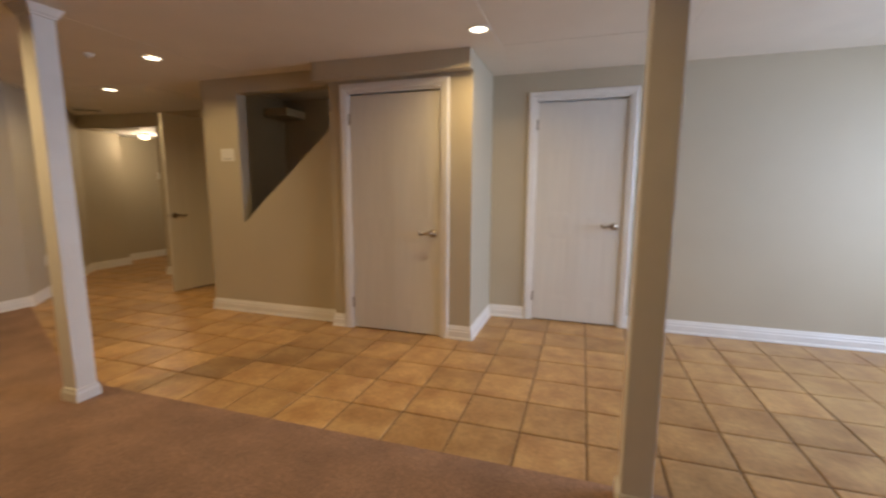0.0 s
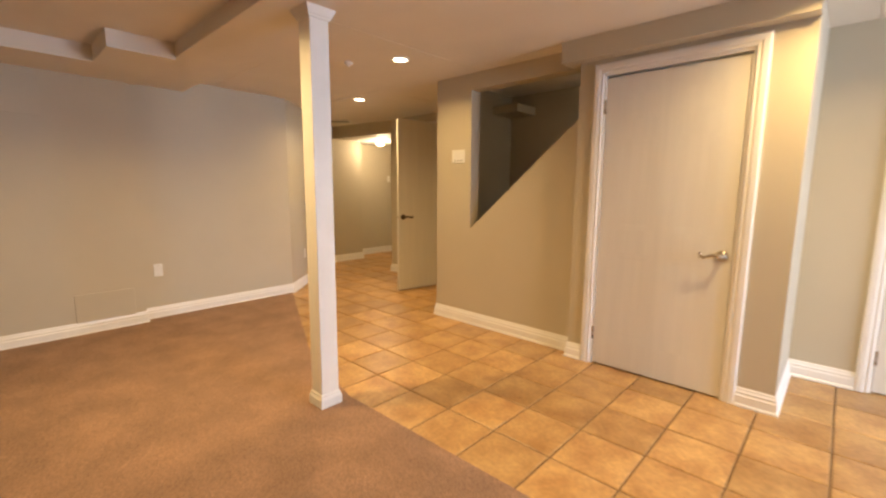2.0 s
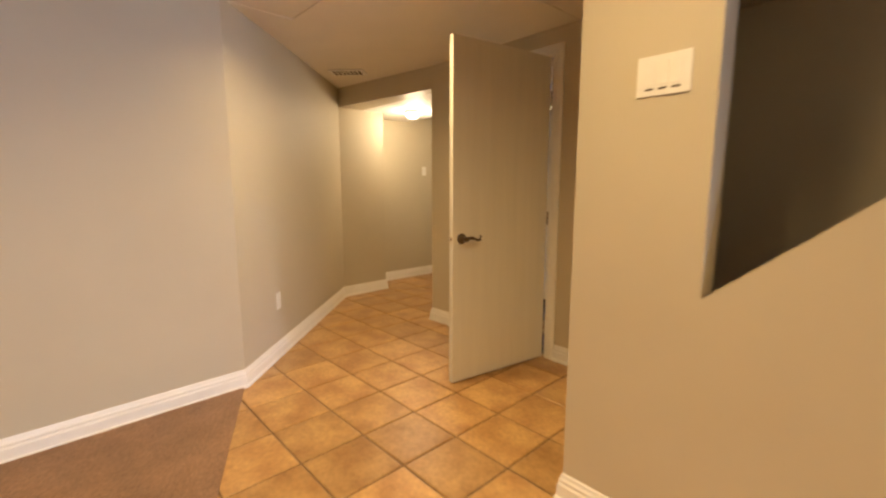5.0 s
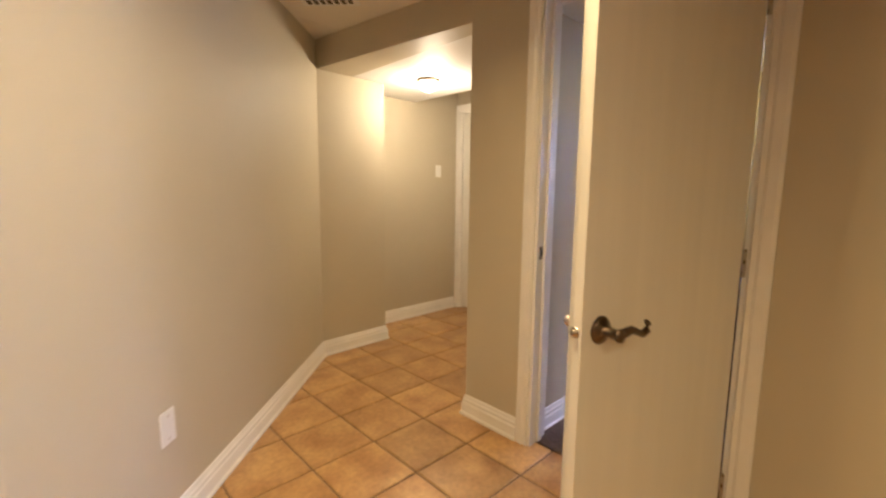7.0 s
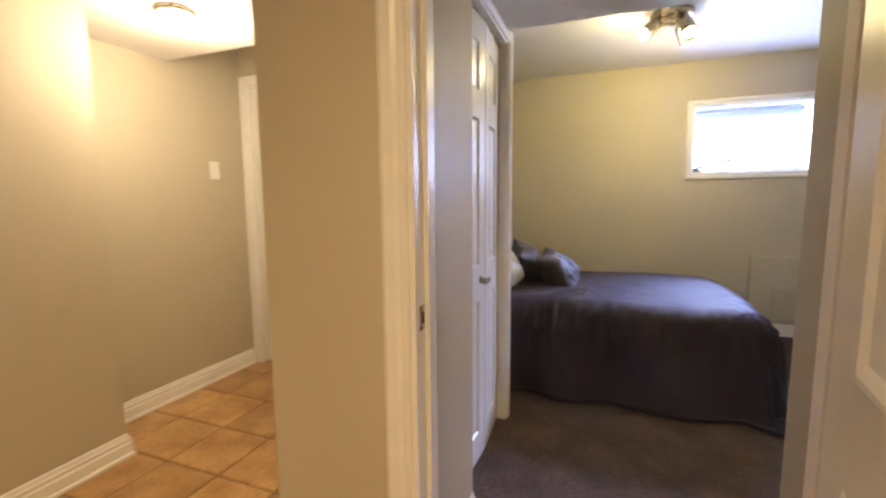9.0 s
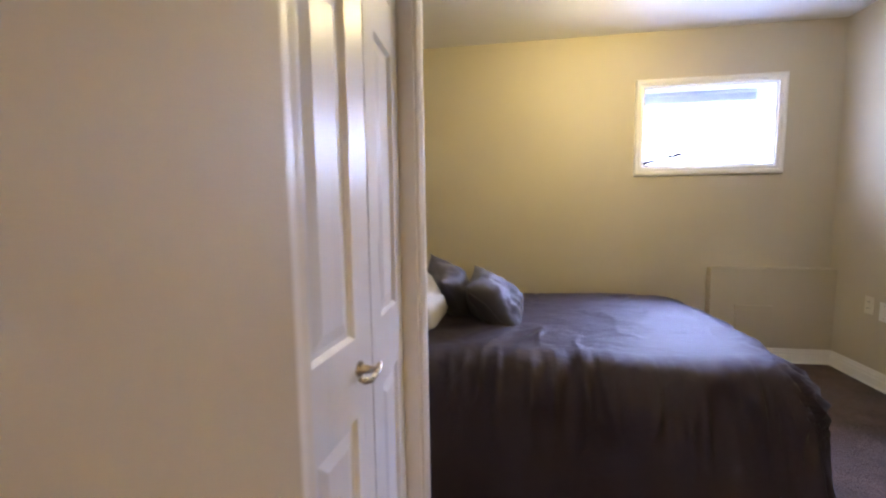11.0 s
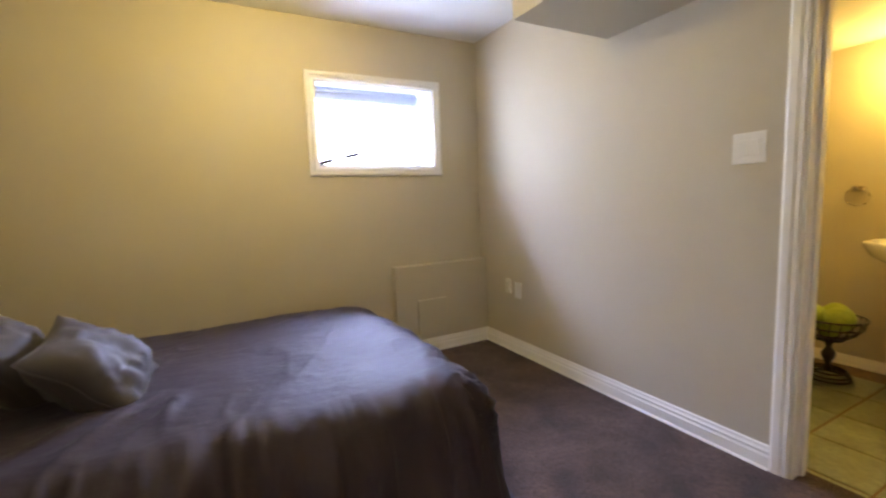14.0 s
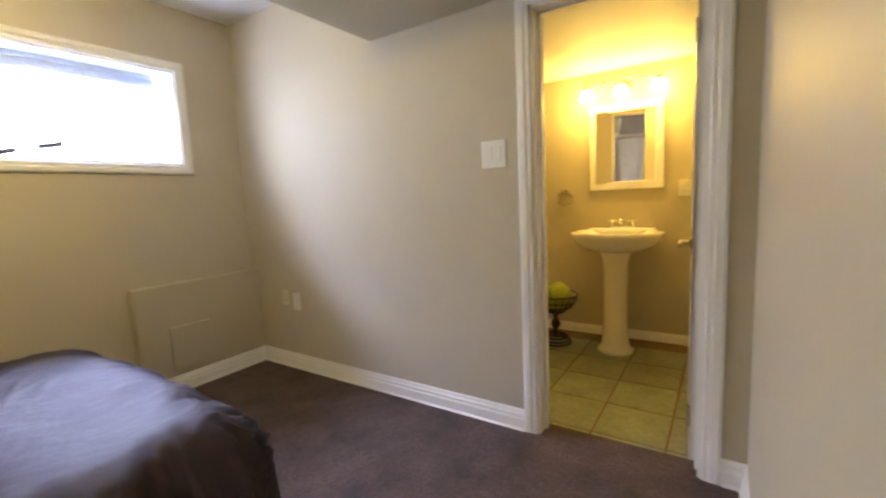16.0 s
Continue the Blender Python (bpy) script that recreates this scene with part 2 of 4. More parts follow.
BASE_PROFILE = [(0, 0), (0, 0.024), (0.012, 0.024), (0.02, 0.017), (0.066, 0.016), (0.075, 0.011), (0.087, 0.012), (0.096, 0.007), (0.110, 0.004), (0.115, 0)]
CASE_PROFILE = [(0, 0), (0.011, 0), (0.016, 0.006), (0.014, 0.02), (0.019, 0.03), (0.019, 0.055), (0.013, 0.066), (0, 0.066)]


def baseboard(path):
    """Along a wall's foot; the room lies to the left of the way."""
    return tagged(part("baseboard", sweep([(x, y, 0.0) for x, y in path], (0, 0, 1), BASE_PROFILE), TRIM), "white painted moulded baseboard along the wall foot", "baseboard", kind="structure")


def casing(name, a, b, h, normal, z0=0.0, closed=False):
    """Door trim on a wall face round the opening from a to b (plan points), top at h."""
    nx, ny = normal
    path = [(a[0], a[1], z0), (a[0], a[1], h), (b[0], b[1], h), (b[0], b[1], z0)]
    mid = (Vector(path[0]) + Vector(path[3])) / 2
    n3 = Vector((nx, ny, 0))
    if n3.cross(Vector((0, 0, 1))).dot(Vector(path[0]) - mid) < 0:
        path = path[::-1]
    return tagged(part(name, sweep(path, (nx, ny, 0), CASE_PROFILE), TRIM), "white painted moulded door casing", "trim", kind="structure")


# ---------------------------------------------------------------- large structure
TOP = 2.62
Y_ST, Y_D1, Y_D2, Y_IN = 3.63, 3.54, 4.30, 4.81
X_COL, X_EW, X_CL = -0.10, -2.045, -4.60
Y_N, X_BW, Y_BS = 8.515, -5.24, 5.42

# floors
setting("floor", box(-7.2, 3.9, -3.2, 9.6, -0.12, -0.006), GROUT, "brown grout bed under the ochre floor tiles", "floor")
carp = prism([(3.8, -3.1), (3.8, 2.045), (-2.0, 2.0), (-2.9, 2.24), (-4.72, 3.05), (-4.93, 3.05), (-4.93, -3.1)], -0.004, 0.012)
setting("floor_carpet_main", carp, CARPET, "brown cut-pile carpet of the basement family room", "carpet")
setting("floor_carpet_bedroom", prism([(-4.65, 4.86), (-3.5, 4.86), (-3.5, 5.38), (-1.99, 5.38), (-1.99, 8.6), (-5.3, 8.6), (-5.3, 6.59), (-4.83, 6.59), (-4.83, 6.22), (-4.65, 6.22)], -0.004, 0.010), BEDCARPET, "dark brown cut-pile carpet of the bedroom", "carpet")

# stair wall with its sloping opening: pieces round the hole
wall = bmesh.new()
T = 0.12


def solid_xz(bm, poly, y0, y1):
    a = [bm.verts.new((x, y0, z)) for x, z in poly]
    b = [bm.verts.new((x, y1, z)) for x, z in poly]
    bm.faces.new(a), bm.faces.new(b[::-1])
    for i in range(len(poly)):
        j = (i + 1) % len(poly)
        bm.faces.new((a[i], b[i], b[j], a[j]))


OPX, OPZ, OPT, OPR = -2.418, 0.895, 2.125, -1.36
SL = (1.80 - OPZ) / (-1.371 - OPX)
solid_xz(wall, [(-2.84, 0), (OPR, 0), (OPR, OPZ + SL * (OPR - OPX)), (OPX, OPZ), (OPX, OPT), (OPR, OPT), (OPR, TOP), (-2.84, TOP)], Y_ST, Y_ST + T)
add_box(wall, -2.84, -2.72, Y_ST + T, Y_IN, 0, TOP)
setting("wall_stair", wall, PAINT, "greige painted half wall with a sloping stair opening", "wall")
setting("wall_stair_back", box(-2.72, -0.22, 4.69, 4.80, 0, 3.6), PAINT, "greige painted wall of the stairwell", "wall")

D1A, D1B, DH = -1.185, -0.35, 2.03
w = bmesh.new()
add_box(w, OPR, D1A, Y_D1, Y_D1 + 0.21, 0, TOP)
add_box(w, D1B, X_COL, Y_D1, Y_D1 + 0.12, 0, TOP)
add_box(w, D1A, D1B, Y_D1, Y_D1 + 0.12, DH, TOP)
add_box(w, X_COL - 0.12, X_COL, Y_D1 + 0.12, Y_D2 + 0.12, 0, TOP)
setting("wall_closet_door", w, PAINT, "greige painted wall around the closet door", "wall")
D2A, D2B = 0.30, 1.08
w = bmesh.new()
add_box(w, X_COL, D2A, Y_D2, Y_D2 + 0.12, 0, TOP)
add_box(w, D2B, 3.9, Y_D2, Y_D2 + 0.12, 0, TOP)
add_box(w, D2A, D2B, Y_D2, Y_D2 + 0.12, DH, TOP)
setting("wall_utility_door", w, PAINT, "greige painted wall beside the utility door", "wall")
# soffit over the closet door
setting("soffit_door", prism([(-1.46, 3.44), (X_COL + 0.004, 3.44), (X_COL + 0.004, Y_D1), (-1.36, Y_D1), (-1.36, 3.62), (-1.46, 3.62)], 2.125, TOP), PAINT, "greige boxed soffit above the closet door", "soffit")

# left wall, pier and the angled wall
P1, P2, P3, P4, P5 = (-4.40, -3.1), (-4.56, 1.53), (-4.65, 1.535), (-4.70, 3.05), (-6.25, 4.64)
setting("wall_pier", prism([P1, P2, (-4.95, 1.55), (-4.95, -3.1)], 0, TOP), PAINT, "greige painted chase wall with flush access panels", "wall")
setting("wall_west", prism([P3, P4, (-4.95, 3.13), (-4.80, 1.535)], 0, TOP), PAINT, "greige painted side wall of the family room", "wall")
setting("wall_angled", prism([P4, P5, (-6.37, 4.64), (-4.95, 3.13)], 0, TOP), PAINT, "greige painted angled hallway wall", "wall")
w = prism([P5, (-6.26, 5.22), (-6.61, 5.22), (-6.61, 6.41), (-6.75, 6.41), (-6.75, 5.10), (-6.37, 5.10), (-6.37, 4.64)], 0, TOP)
setting("wall_hall_west", w, PAINT, "greige painted stepped hallway wall", "wall")
HDA, HDB = -6.55, -5.76
w = box(-6.75, HDA, 6.41, 6.57, 0, TOP)
add_box(w, HDB, -4.94, 6.41, 6.57, 0, TOP)
add_box(w, HDA, HDB, 6.41, 6.57, 2.06, TOP)
setting("wall_hall_end", w, PAINT, "greige painted end wall of the hallway", "wall")
# wall between hall and bedroom with the entry door
EA, EB, EH = -4.52, -3.70, 2.09
w = box(-4.94, EA, Y_IN, Y_IN + T, 0, TOP)
add_box(w, EB, -2.84, Y_IN, Y_IN + T, 0, TOP)
add_box(w, EA, EB, Y_IN, Y_IN + T, EH, TOP)
setting("wall_entry", w, PAINT, "greige painted wall around the bedroom door", "wall")
setting("wall_hall_east", box(-4.94, -4.82, Y_IN + T, 6.57, 0, TOP), PAINT, "greige painted hallway side wall", "wall")
HC = 2.075
setting("soffit_hall_header", prism([(-6.25, 4.64), (-4.94, 4.81), (-4.94, 4.93), (-6.26, 4.93)], HC, TOP), PAINT, "greige dropped header over the hallway", "soffit")
setting("ceiling_hall", box(-6.7, -4.94, 4.93, 5.84, HC + 0.004, TOP), WHITE_CEILING, "white painted dropped hallway ceiling", "ceiling")
# closet front in the bedroom
CA, CB, CH = 5.50, 6.18, 2.03
w = box(X_CL - 0.10, X_CL, CB, 6.25, 0, TOP)
add_box(w, X_CL - 0.10, X_CL + 0.05, Y_IN + T, 5.40, 0, TOP)
add_box(w, X_CL - 0.10, X_CL, 5.40, CA, 0, TOP)
add_box(w, X_CL - 0.10, X_CL, CA, CB, CH, TOP)
add_box(w, -4.82, X_CL - 0.10, 6.19, 6.25, 0, TOP)
setting("wall_hall_back", box(X_BW - 0.15, -4.82, 6.573, 6.60, 0, TOP), PAINT, "greige painted wall at the bed head corner", "wall")
setting("wall_closet_front", w, PAINT, "greige painted wall around the bifold closet", "wall")
# bedroom outer walls
WX0, WX1, WZ0, WZ1 = -3.365, -2.455, 1.465, 2.06
w = box(X_BW - 0.15, WX0, Y_N, Y_N + 0.32, 0, TOP)
add_box(w, WX1, X_EW + 0.15, Y_N, Y_N + 0.32, 0, TOP)
add_box(w, WX0, WX1, Y_N, Y_N + 0.32, 0, WZ0)
add_box(w, WX0, WX1, Y_N, Y_N + 0.32, WZ1, TOP)
setting("wall_bed_north", w, PAINT, "greige painted bedroom wall with a small high window", "wall")
setting("wall_bed_west", box(X_BW - 0.15, X_BW, 6.57, Y_N, 0, TOP), PAINT, "greige painted wall behind the bed head", "wall")
BA, BB, BH = 5.57, 6.25, 1.985
w = box(X_EW, X_EW + T, BB, Y_N, 0, TOP)
add_box(w, X_EW, X_EW + T, Y_BS, BA, 0, TOP)
add_box(w, X_EW, X_EW + T, BA, BB, BH, TOP)
setting("wall_bed_east", w, PAINT, "greige painted bedroom wall beside the bathroom door", "wall")
w = box(-3.46, X_EW + T, Y_BS - T, Y_BS, 0, TOP)
add_box(w, -3.58, -3.46, Y_IN + T, Y_BS, 0, TOP)
setting("wall_bed_south", w, PAINT, "greige painted bedroom wall", "wall")
BC = 2.465
setting("ceiling_bedroom", box(X_BW, X_EW, Y_IN + T, Y_N, BC, TOP), WHITE_CEILING, "white painted bedroom ceiling", "ceiling")
setting("soffit_bedroom", box(X_CL + 0.003, -2.69, Y_IN + T, 6.13, 2.065, BC), WHITE_CEILING, "white dropped soffit over the bedroom entry", "soffit")
setting("soffit_duct", box(-2.69, X_EW, Y_BS, 7.18, 2.05, BC), PAINT, "greige boxed duct soffit along the bedroom wall", "soffit")
setting("wall_chase_bedroom", box(-2.87, X_EW, Y_N - 0.08, Y_N, 0, 0.71, 0.004), PAINT, "low greige boxed ledge in the bedroom corner", "ledge")
# bathroom
BX, BN = -0.38, 7.25
BTC = 2.07
w = box(BX, BX + 0.1, 5.50, BN, 0, TOP)
add_box(w, X_EW + T, BX, BN, BN + 0.1, 0, TOP)
add_box(w, X_EW + T, BX, 5.40, 5.50, 0, TOP)
setting("wall_bathroom", w, PAINT, "beige painted bathroom walls", "wall")
setting("ceiling_bathroom", box(X_EW + T, BX, 5.5, BN, BTC, TOP), WHITE_CEILING, "white painted bathroom ceiling", "ceiling")
# closing walls of the family room, with a window behind the walker's right shoulder
w = box(3.75, 3.9, -3.2, 2.0, 0, TOP)
add_box(w, 3.75, 3.9, 4.0, Y_D2, 0, TOP)
add_box(w, 3.75, 3.9, 2.0, 4.0, 0, 0.5)
add_box(w, 3.75, 3.9, 2.0, 4.0, 2.0, TOP)
setting("wall_east", w, PAINT, "greige painted wall with a daylight window", "wall")
setting("wall_south", box(-4.95, 3.9, -3.2, -3.1, 0, TOP), PAINT, "greige painted end wall of the family room", "wall")

# main ceiling: large boards with fine open joints
c = bmesh.new()
xs = [-7.2 + 1.22 * i for i in range(10)]
ys = [-3.2, -2.0, -0.78, 0.44, 1.66, 2.27, 3.49, 4.81]
for i in range(len(xs) - 1):
    for j in range(len(ys) - 1):
        dz = random.uniform(-0.0025, 0.0025)
        add_box(c, xs[i] + 0.0015, xs[i + 1] - 0.0015, ys[j] + 0.0015, ys[j + 1] - 0.0015, CEIL + dz, CEIL + 0.02)
add_box(c, -7.2, 3.9, -3.2, 4.81, CEIL + 0.02, TOP)
setting("ceiling", c, CEILING, "beige-white boarded basement ceiling with fine joints", "ceiling")
setting("ceiling_upper", box(-7.2, 3.9, -3.3, 9.0, TOP + 0.002, TOP + 0.06), CEILING, "floor structure over the basement", "ceiling")
setting("beam", box(-4.80, 3.75, 1.62, 2.0, 2.165, CEIL + 0.01, 0.004), CEILING, "boxed ceiling beam carried on posts", "beam")
setting("soffit_west", prism([(-3.98, -3.1), (-3.98, 1.23), (-3.48, 1.23), (-3.48, 1.622), (-4.62, 1.622), (-4.9, -3.1)], 2.15, CEIL + 0.01), CEILING, "boxed duct soffit along the side wall", "soffit")

# trims
baseboard([(OPR, Y_ST), (-2.84, Y_ST), (-2.84, Y_IN - 0.002)])
baseboard([(D1A - 0.066, Y_D1), (OPR, Y_D1), (OPR, Y_ST - 0.026)])
baseboard([(X_COL, Y_D2 - 0.026), (X_COL, Y_D1), (D1B + 0.066, Y_D1)])
baseboard([(D2A - 0.066, Y_D2), (X_COL, Y_D2)])
baseboard([(3.75, Y_D2), (D2B + 0.066, Y_D2)])
baseboard([(-6.61, 6.38), (-6.61, 5.22), (-6.26, 5.22), P5, P4, P3])
baseboard([P3, P2, P1])
baseboard([(EA - 0.066, Y_IN), (-4.94, Y_IN), (-4.94, 6.41)])
baseboard([(-2.84, Y_IN), (EB + 0.066, Y_IN)])
baseboard([(X_EW, BB + 0.066), (X_EW, Y_N - 0.08), (-2.87, Y_N - 0.08), (-2.87, Y_N), (X_BW, Y_N), (X_BW, 6.60)])
baseboard([(-3.46, Y_BS), (X_EW, Y_BS), (X_EW, BA - 0.066)])
baseboard([(X_CL + 0.05, 5.40), (X_CL + 0.05, Y_IN + T + 0.02)])
part("baseboard_bathroom", sweep([(BX, 5.5, 0), (BX, BN, 0), (X_EW + T, BN, 0)], (0, 0, 1), [(u * 0.62, v * 0.7) for u, v in BASE_PROFILE]), TRIM)
tagged(bpy.data.objects["baseboard_bathroom"], "low white baseboard in the bathroom", "baseboard", kind="structure")
casing("trim_closet_door", (D1A, Y_D1), (D1B, Y_D1), DH, (0, -1))
casing("trim_utility_door", (D2A, Y_D2), (D2B, Y_D2), DH, (0, -1))
casing("trim_entry_door", (EA, Y_IN), (EB, Y_IN), EH, (0, -1))
casing("trim_entry_door_inner", (EA, Y_IN + T), (EB, Y_IN + T), EH, (0, 1))
casing("trim_bath_door", (X_EW, BA), (X_EW, BB), BH, (-1, 0))
casing("trim_bifold", (X_CL, CA), (X_CL, CB), CH, (1, 0))
casing("trim_hall_door", (HDA, 6.41), (HDB, 6.41), 2.06, (0, -1))


def jamb(name, a, b, depth_from, depth_to, h, axis):
    """Lining of an opening with a stop strip."""
    bm = bmesh.new()
    t = 0.014
    mid = (depth_from + depth_to) / 2
    spans = [(a, a + t, 0, h), (b - t, b, 0, h), (a, b, h - t, h)]
    stops = [(a + t, a + t + 0.012, 0, h - t), (b - t - 0.012, b - t, 0, h - t), (a + t, b - t, h - t - 0.012, h - t)]
    for lo, hi, z0, z1 in spans:
        add_box(bm, *((lo, hi, depth_from, depth_to) if axis == "x" else (depth_from, depth_to, lo, hi)), z0, z1)
    for lo, hi, z0, z1 in stops:
        add_box(bm, *((lo, hi, mid - 0.01, mid + 0.02) if axis == "x" else (mid - 0.01, mid + 0.02, lo, hi)), z0, z1)
    return tagged(part(name, bm, TRIM), "white painted door jamb lining", "trim", kind="structure")


jamb("trim_closet_jamb", D1A, D1B, Y_D1 - 0.003, Y_D1 + 0.12, DH, "x")
jamb("trim_utility_jamb", D2A, D2B, Y_D2 - 0.003, Y_D2 + 0.12, DH, "x")
jamb("trim_entry_jamb", EA, EB, Y_IN - 0.004, Y_IN + T + 0.004, EH, "x")
jamb("trim_bath_jamb", BA, BB, X_EW - 0.004, X_EW + T + 0.004, BH, "y")
jamb("trim_hall_jamb", HDA, HDB, 6.406, 6.574, 2.06, "x")


# ---------------------------------------------------------------- doors
def lever_handle(parent, m, metal, curl=1.0):
    """Rose, neck and a wave-shaped lever; local y is out of the door, x along the lever."""
    lever = part("door_handle", lathe([(0.033, 0), (0.033, 0.004), (0.029, 0.009), (0.018, 0.013), (0.013, 0.02), (0.012, 0.045), (0.016, 0.05), (0.014, 0.058), (0.004, 0.060)], 28, m=pose(0, 0, 0, -90)), metal, parent, "lever handle in brushed metal", True, m)
    pts = [(0.0, 0.05, 0), (0.015, 0.052, 0.004), (0.04, 0.054, 0.008), (0.065, 0.054, -0.002), (0.085, 0.054, -0.010), (0.103, 0.053, -0.004), (0.110, 0.052, 0.010), (0.100, 0.052, 0.018)]
    part("lever", tube(pts, [0.011, 0.011, 0.0095, 0.008, 0.0085, 0.009, 0.008, 0.005], 12), metal, lever, "", True)
    return lever


def hinge(parent, m):
    h = lathe([(0.0065, -0.045), (0.0065, 0.045)], 12)
    add_box(h, -0.004, 0.009, -0.002, 0.002, -0.044, 0.044)
    return part("hinge", h, NICKEL, parent, "", False, m)


def field_bm(w, h, depth):
    """A raised door panel: sunk edge, sloped shoulders, flat field; faces -y."""
    bm = bmesh.new()
    rings = []
    for inset, y in ((0, 0), (0.008, depth), (0.018, depth), (0.042, 0.002)):
        rings.append([bm.verts.new((x, y, z)) for x, z in ((inset, inset), (w - inset, inset), (w - inset, h - inset), (inset, h - inset))])
    for a, b in zip(rings, rings[1:]):
        for k in range(4):
            bm.faces.new((a[k], a[(k + 1) % 4], b[(k + 1) % 4], b[k]))
    bm.faces.new(rings[-1])
    return bm


def panel_door(name, m, w, h, th, cells, label, material, category="door", group="", depth=0.009):
    """A moulded door: local x along the leaf, y through it, z up; cells (x0, x1, z0, z1) are sunk raised panels on the y=0 face."""
    d = tagged(thing(name, m, label, category, group), kind="structure" if name.startswith("door") else "")
    bm = bmesh.new()
    xsn = sorted({0, w, *[c[0] for c in cells], *[c[1] for c in cells]})
    zsn = sorted({0, h, *[c[2] for c in cells], *[c[3] for c in cells]})
    for x0, x1 in zip(xsn, xsn[1:]):
        for z0, z1 in zip(zsn, zsn[1:]):
            hole = any(c[0] <= x0 + 1e-6 and x1 <= c[1] + 1e-6 and c[2] <= z0 + 1e-6 and z1 <= c[3] + 1e-6 for c in cells)
            if not hole:
                bm.faces.new([bm.verts.new(p) for p in ((x0, 0, z0), (x1, 0, z0), (x1, 0, z1), (x0, 0, z1))])
    bmesh.ops.remove_doubles(bm, verts=bm.verts, dist=1e-5)
    add_box(bm, 0, w, 0.012 if cells else 0.0005, th, 0, h, 0.0015)
    for x0, x1, z0, z1 in ((0, 0.002, 0, h), (w - 0.002, w, 0, h), (0, w, 0, 0.002), (0, w, h - 0.002, h)):
        add_box(bm, x0, x1, 0.0004, 0.013, z0, z1)
    part("leaf", bm, material, d)
    for c in cells:
        part("panel", field_bm(c[1] - c[0], c[3] - c[2], depth), material, d, "", False, pose(c[0], 0, c[2]))
    return d


def six(w, h):
    return [c for x0, x1 in ((0.11, w / 2 - 0.045), (w / 2 + 0.045, w - 0.11)) for c in ((x0, x1, 0.2, 0.82), (x0, x1, 0.98, 1.58), (x0, x1, 1.70, h - 0.12))]


d = panel_door("door_closet", pose(D1A + 0.017, Y_D1 + 0.006, 0.012), D1B - D1A - 0.034, DH - 0.046, 0.035, six(D1B - D1A - 0.034, DH - 0.046), "white painted faintly moulded closet door, closed", DOOR, depth=0.0006)
lever_handle(d, Matrix.Translation((0.748, 0, 0.862)) @ pose(0, 0, 0, 0, 0, 180), NICKEL)
hinge(d, pose(-0.004, -0.006, 0.22)), hinge(d, pose(-0.004, -0.006, 1.80))
d = panel_door("door_utility", pose(D2A + 0.017, Y_D2 + 0.006, 0.012), D2B - D2A - 0.034, DH - 0.046, 0.035, six(D2B - D2A - 0.034, DH - 0.046), "white painted faintly moulded utility door, closed", DOOR, depth=0.0006)
lever_handle(d, Matrix.Translation((0.69, 0, 0.90)) @ pose(0, 0, 0, 0, 0, 180), NICKEL)
hinge(d, pose(-0.004, -0.006, 0.22)), hinge(d, pose(-0.004, -0.006, 1.80))
# near-black sheets behind the two closed doors; their colour paints in the closets' shade
setting("shade_sheet_closet", box(D1A - 0.05, D1B + 0.1, Y_D1 + 0.5, Y_D1 + 0.54, 0, TOP), DARK, "near-black sheet that paints in the shade inside the closet", "wall")
setting("shade_sheet_utility", box(D2A - 0.2, D2B + 0.3, Y_D2 + 0.4, Y_D2 + 0.44, 0, TOP), DARK, "near-black sheet that paints in the shade inside the utility room", "wall")

# bedroom door: hinged at the stair side, standing open into the hall
LW = 0.79
ang = 180 + 80.5
d = panel_door("door_bedroom", pose(EB - 0.050, Y_IN - 0.022, 0.012, 0, 0, ang) @ Matrix.Translation((0, 0, 0)), LW, 2.065, 0.035, [], "white painted bedroom door standing open", DOOR)
for c in ((0.12, LW - 0.12, 0.2, 0.80), (0.12, LW - 0.12, 0.96, 1.88)):
    part("panel", field_bm(c[1] - c[0], c[3] - c[2], -0.004), DOOR, d, "", False, Matrix.Translation((c[0], -0.0015, c[2])))
lever_handle(d, Matrix.Translation((LW - 0.065, 0.0355, 0.905)) @ Matrix.Scale(-1, 4, (1, 0, 0)), BRONZE)
lever_handle(d, Matrix.Translation((LW - 0.065, 0, 0.905)) @ pose(0, 0, 0, 0, 0, 180), NICKEL)
part("latch_plate", lathe([(0.0125, -0.001), (0.0125, 0.0015), (0.008, 0.002), (0.0075, 0.010), (0.003, 0.012)], 20, m=pose(LW, 0.0175, 0.905, 0, 90)), NICKEL, d, "round brass-toned latch bolt", True)
for hz in (0.22, 1.0, 1.80):
    hinge(d, pose(-0.006, 0.040, hz))
strike = thing("strike_plate", pose(EA + 0.014, Y_IN + 0.03, 0.955), "dark metal strike plate on the white jamb", "strike plate")
part("plate", box(0, 0.002, -0.014, 0.014, -0.03, 0.03, 0.0006), NICKEL, strike)
part("latch_hole", box(0.002, 0.003, -0.007, 0.007, -0.014, 0.014), DARK, strike, "dark latch hole")

# hall end door and bathroom door
d = panel_door("door_hall", pose(HDA + 0.016, 6.43, 0.014), HDB - HDA - 0.032, 2.03, 0.035, [], "white painted flush door at the hallway end", DOOR)
# shade behind the hallway door, painted as a near-black sheet
setting("shade_sheet_hall_door", box(HDA - 0.2, HDB + 0.2, 6.7, 6.74, 0, TOP), DARK, "near-black sheet that paints in the shade behind the hallway door", "wall")
d = panel_door("door_bathroom", pose(X_EW + T - 0.01, BA + 0.018, 0.012, 0, 0, 3.0) @ Matrix.Translation((0, 0.035, 0)) @ Matrix.Scale(-1, 4, (0, 1, 0)), 0.64, 1.95, 0.035, [], "white painted bathroom door standing open", DOOR)
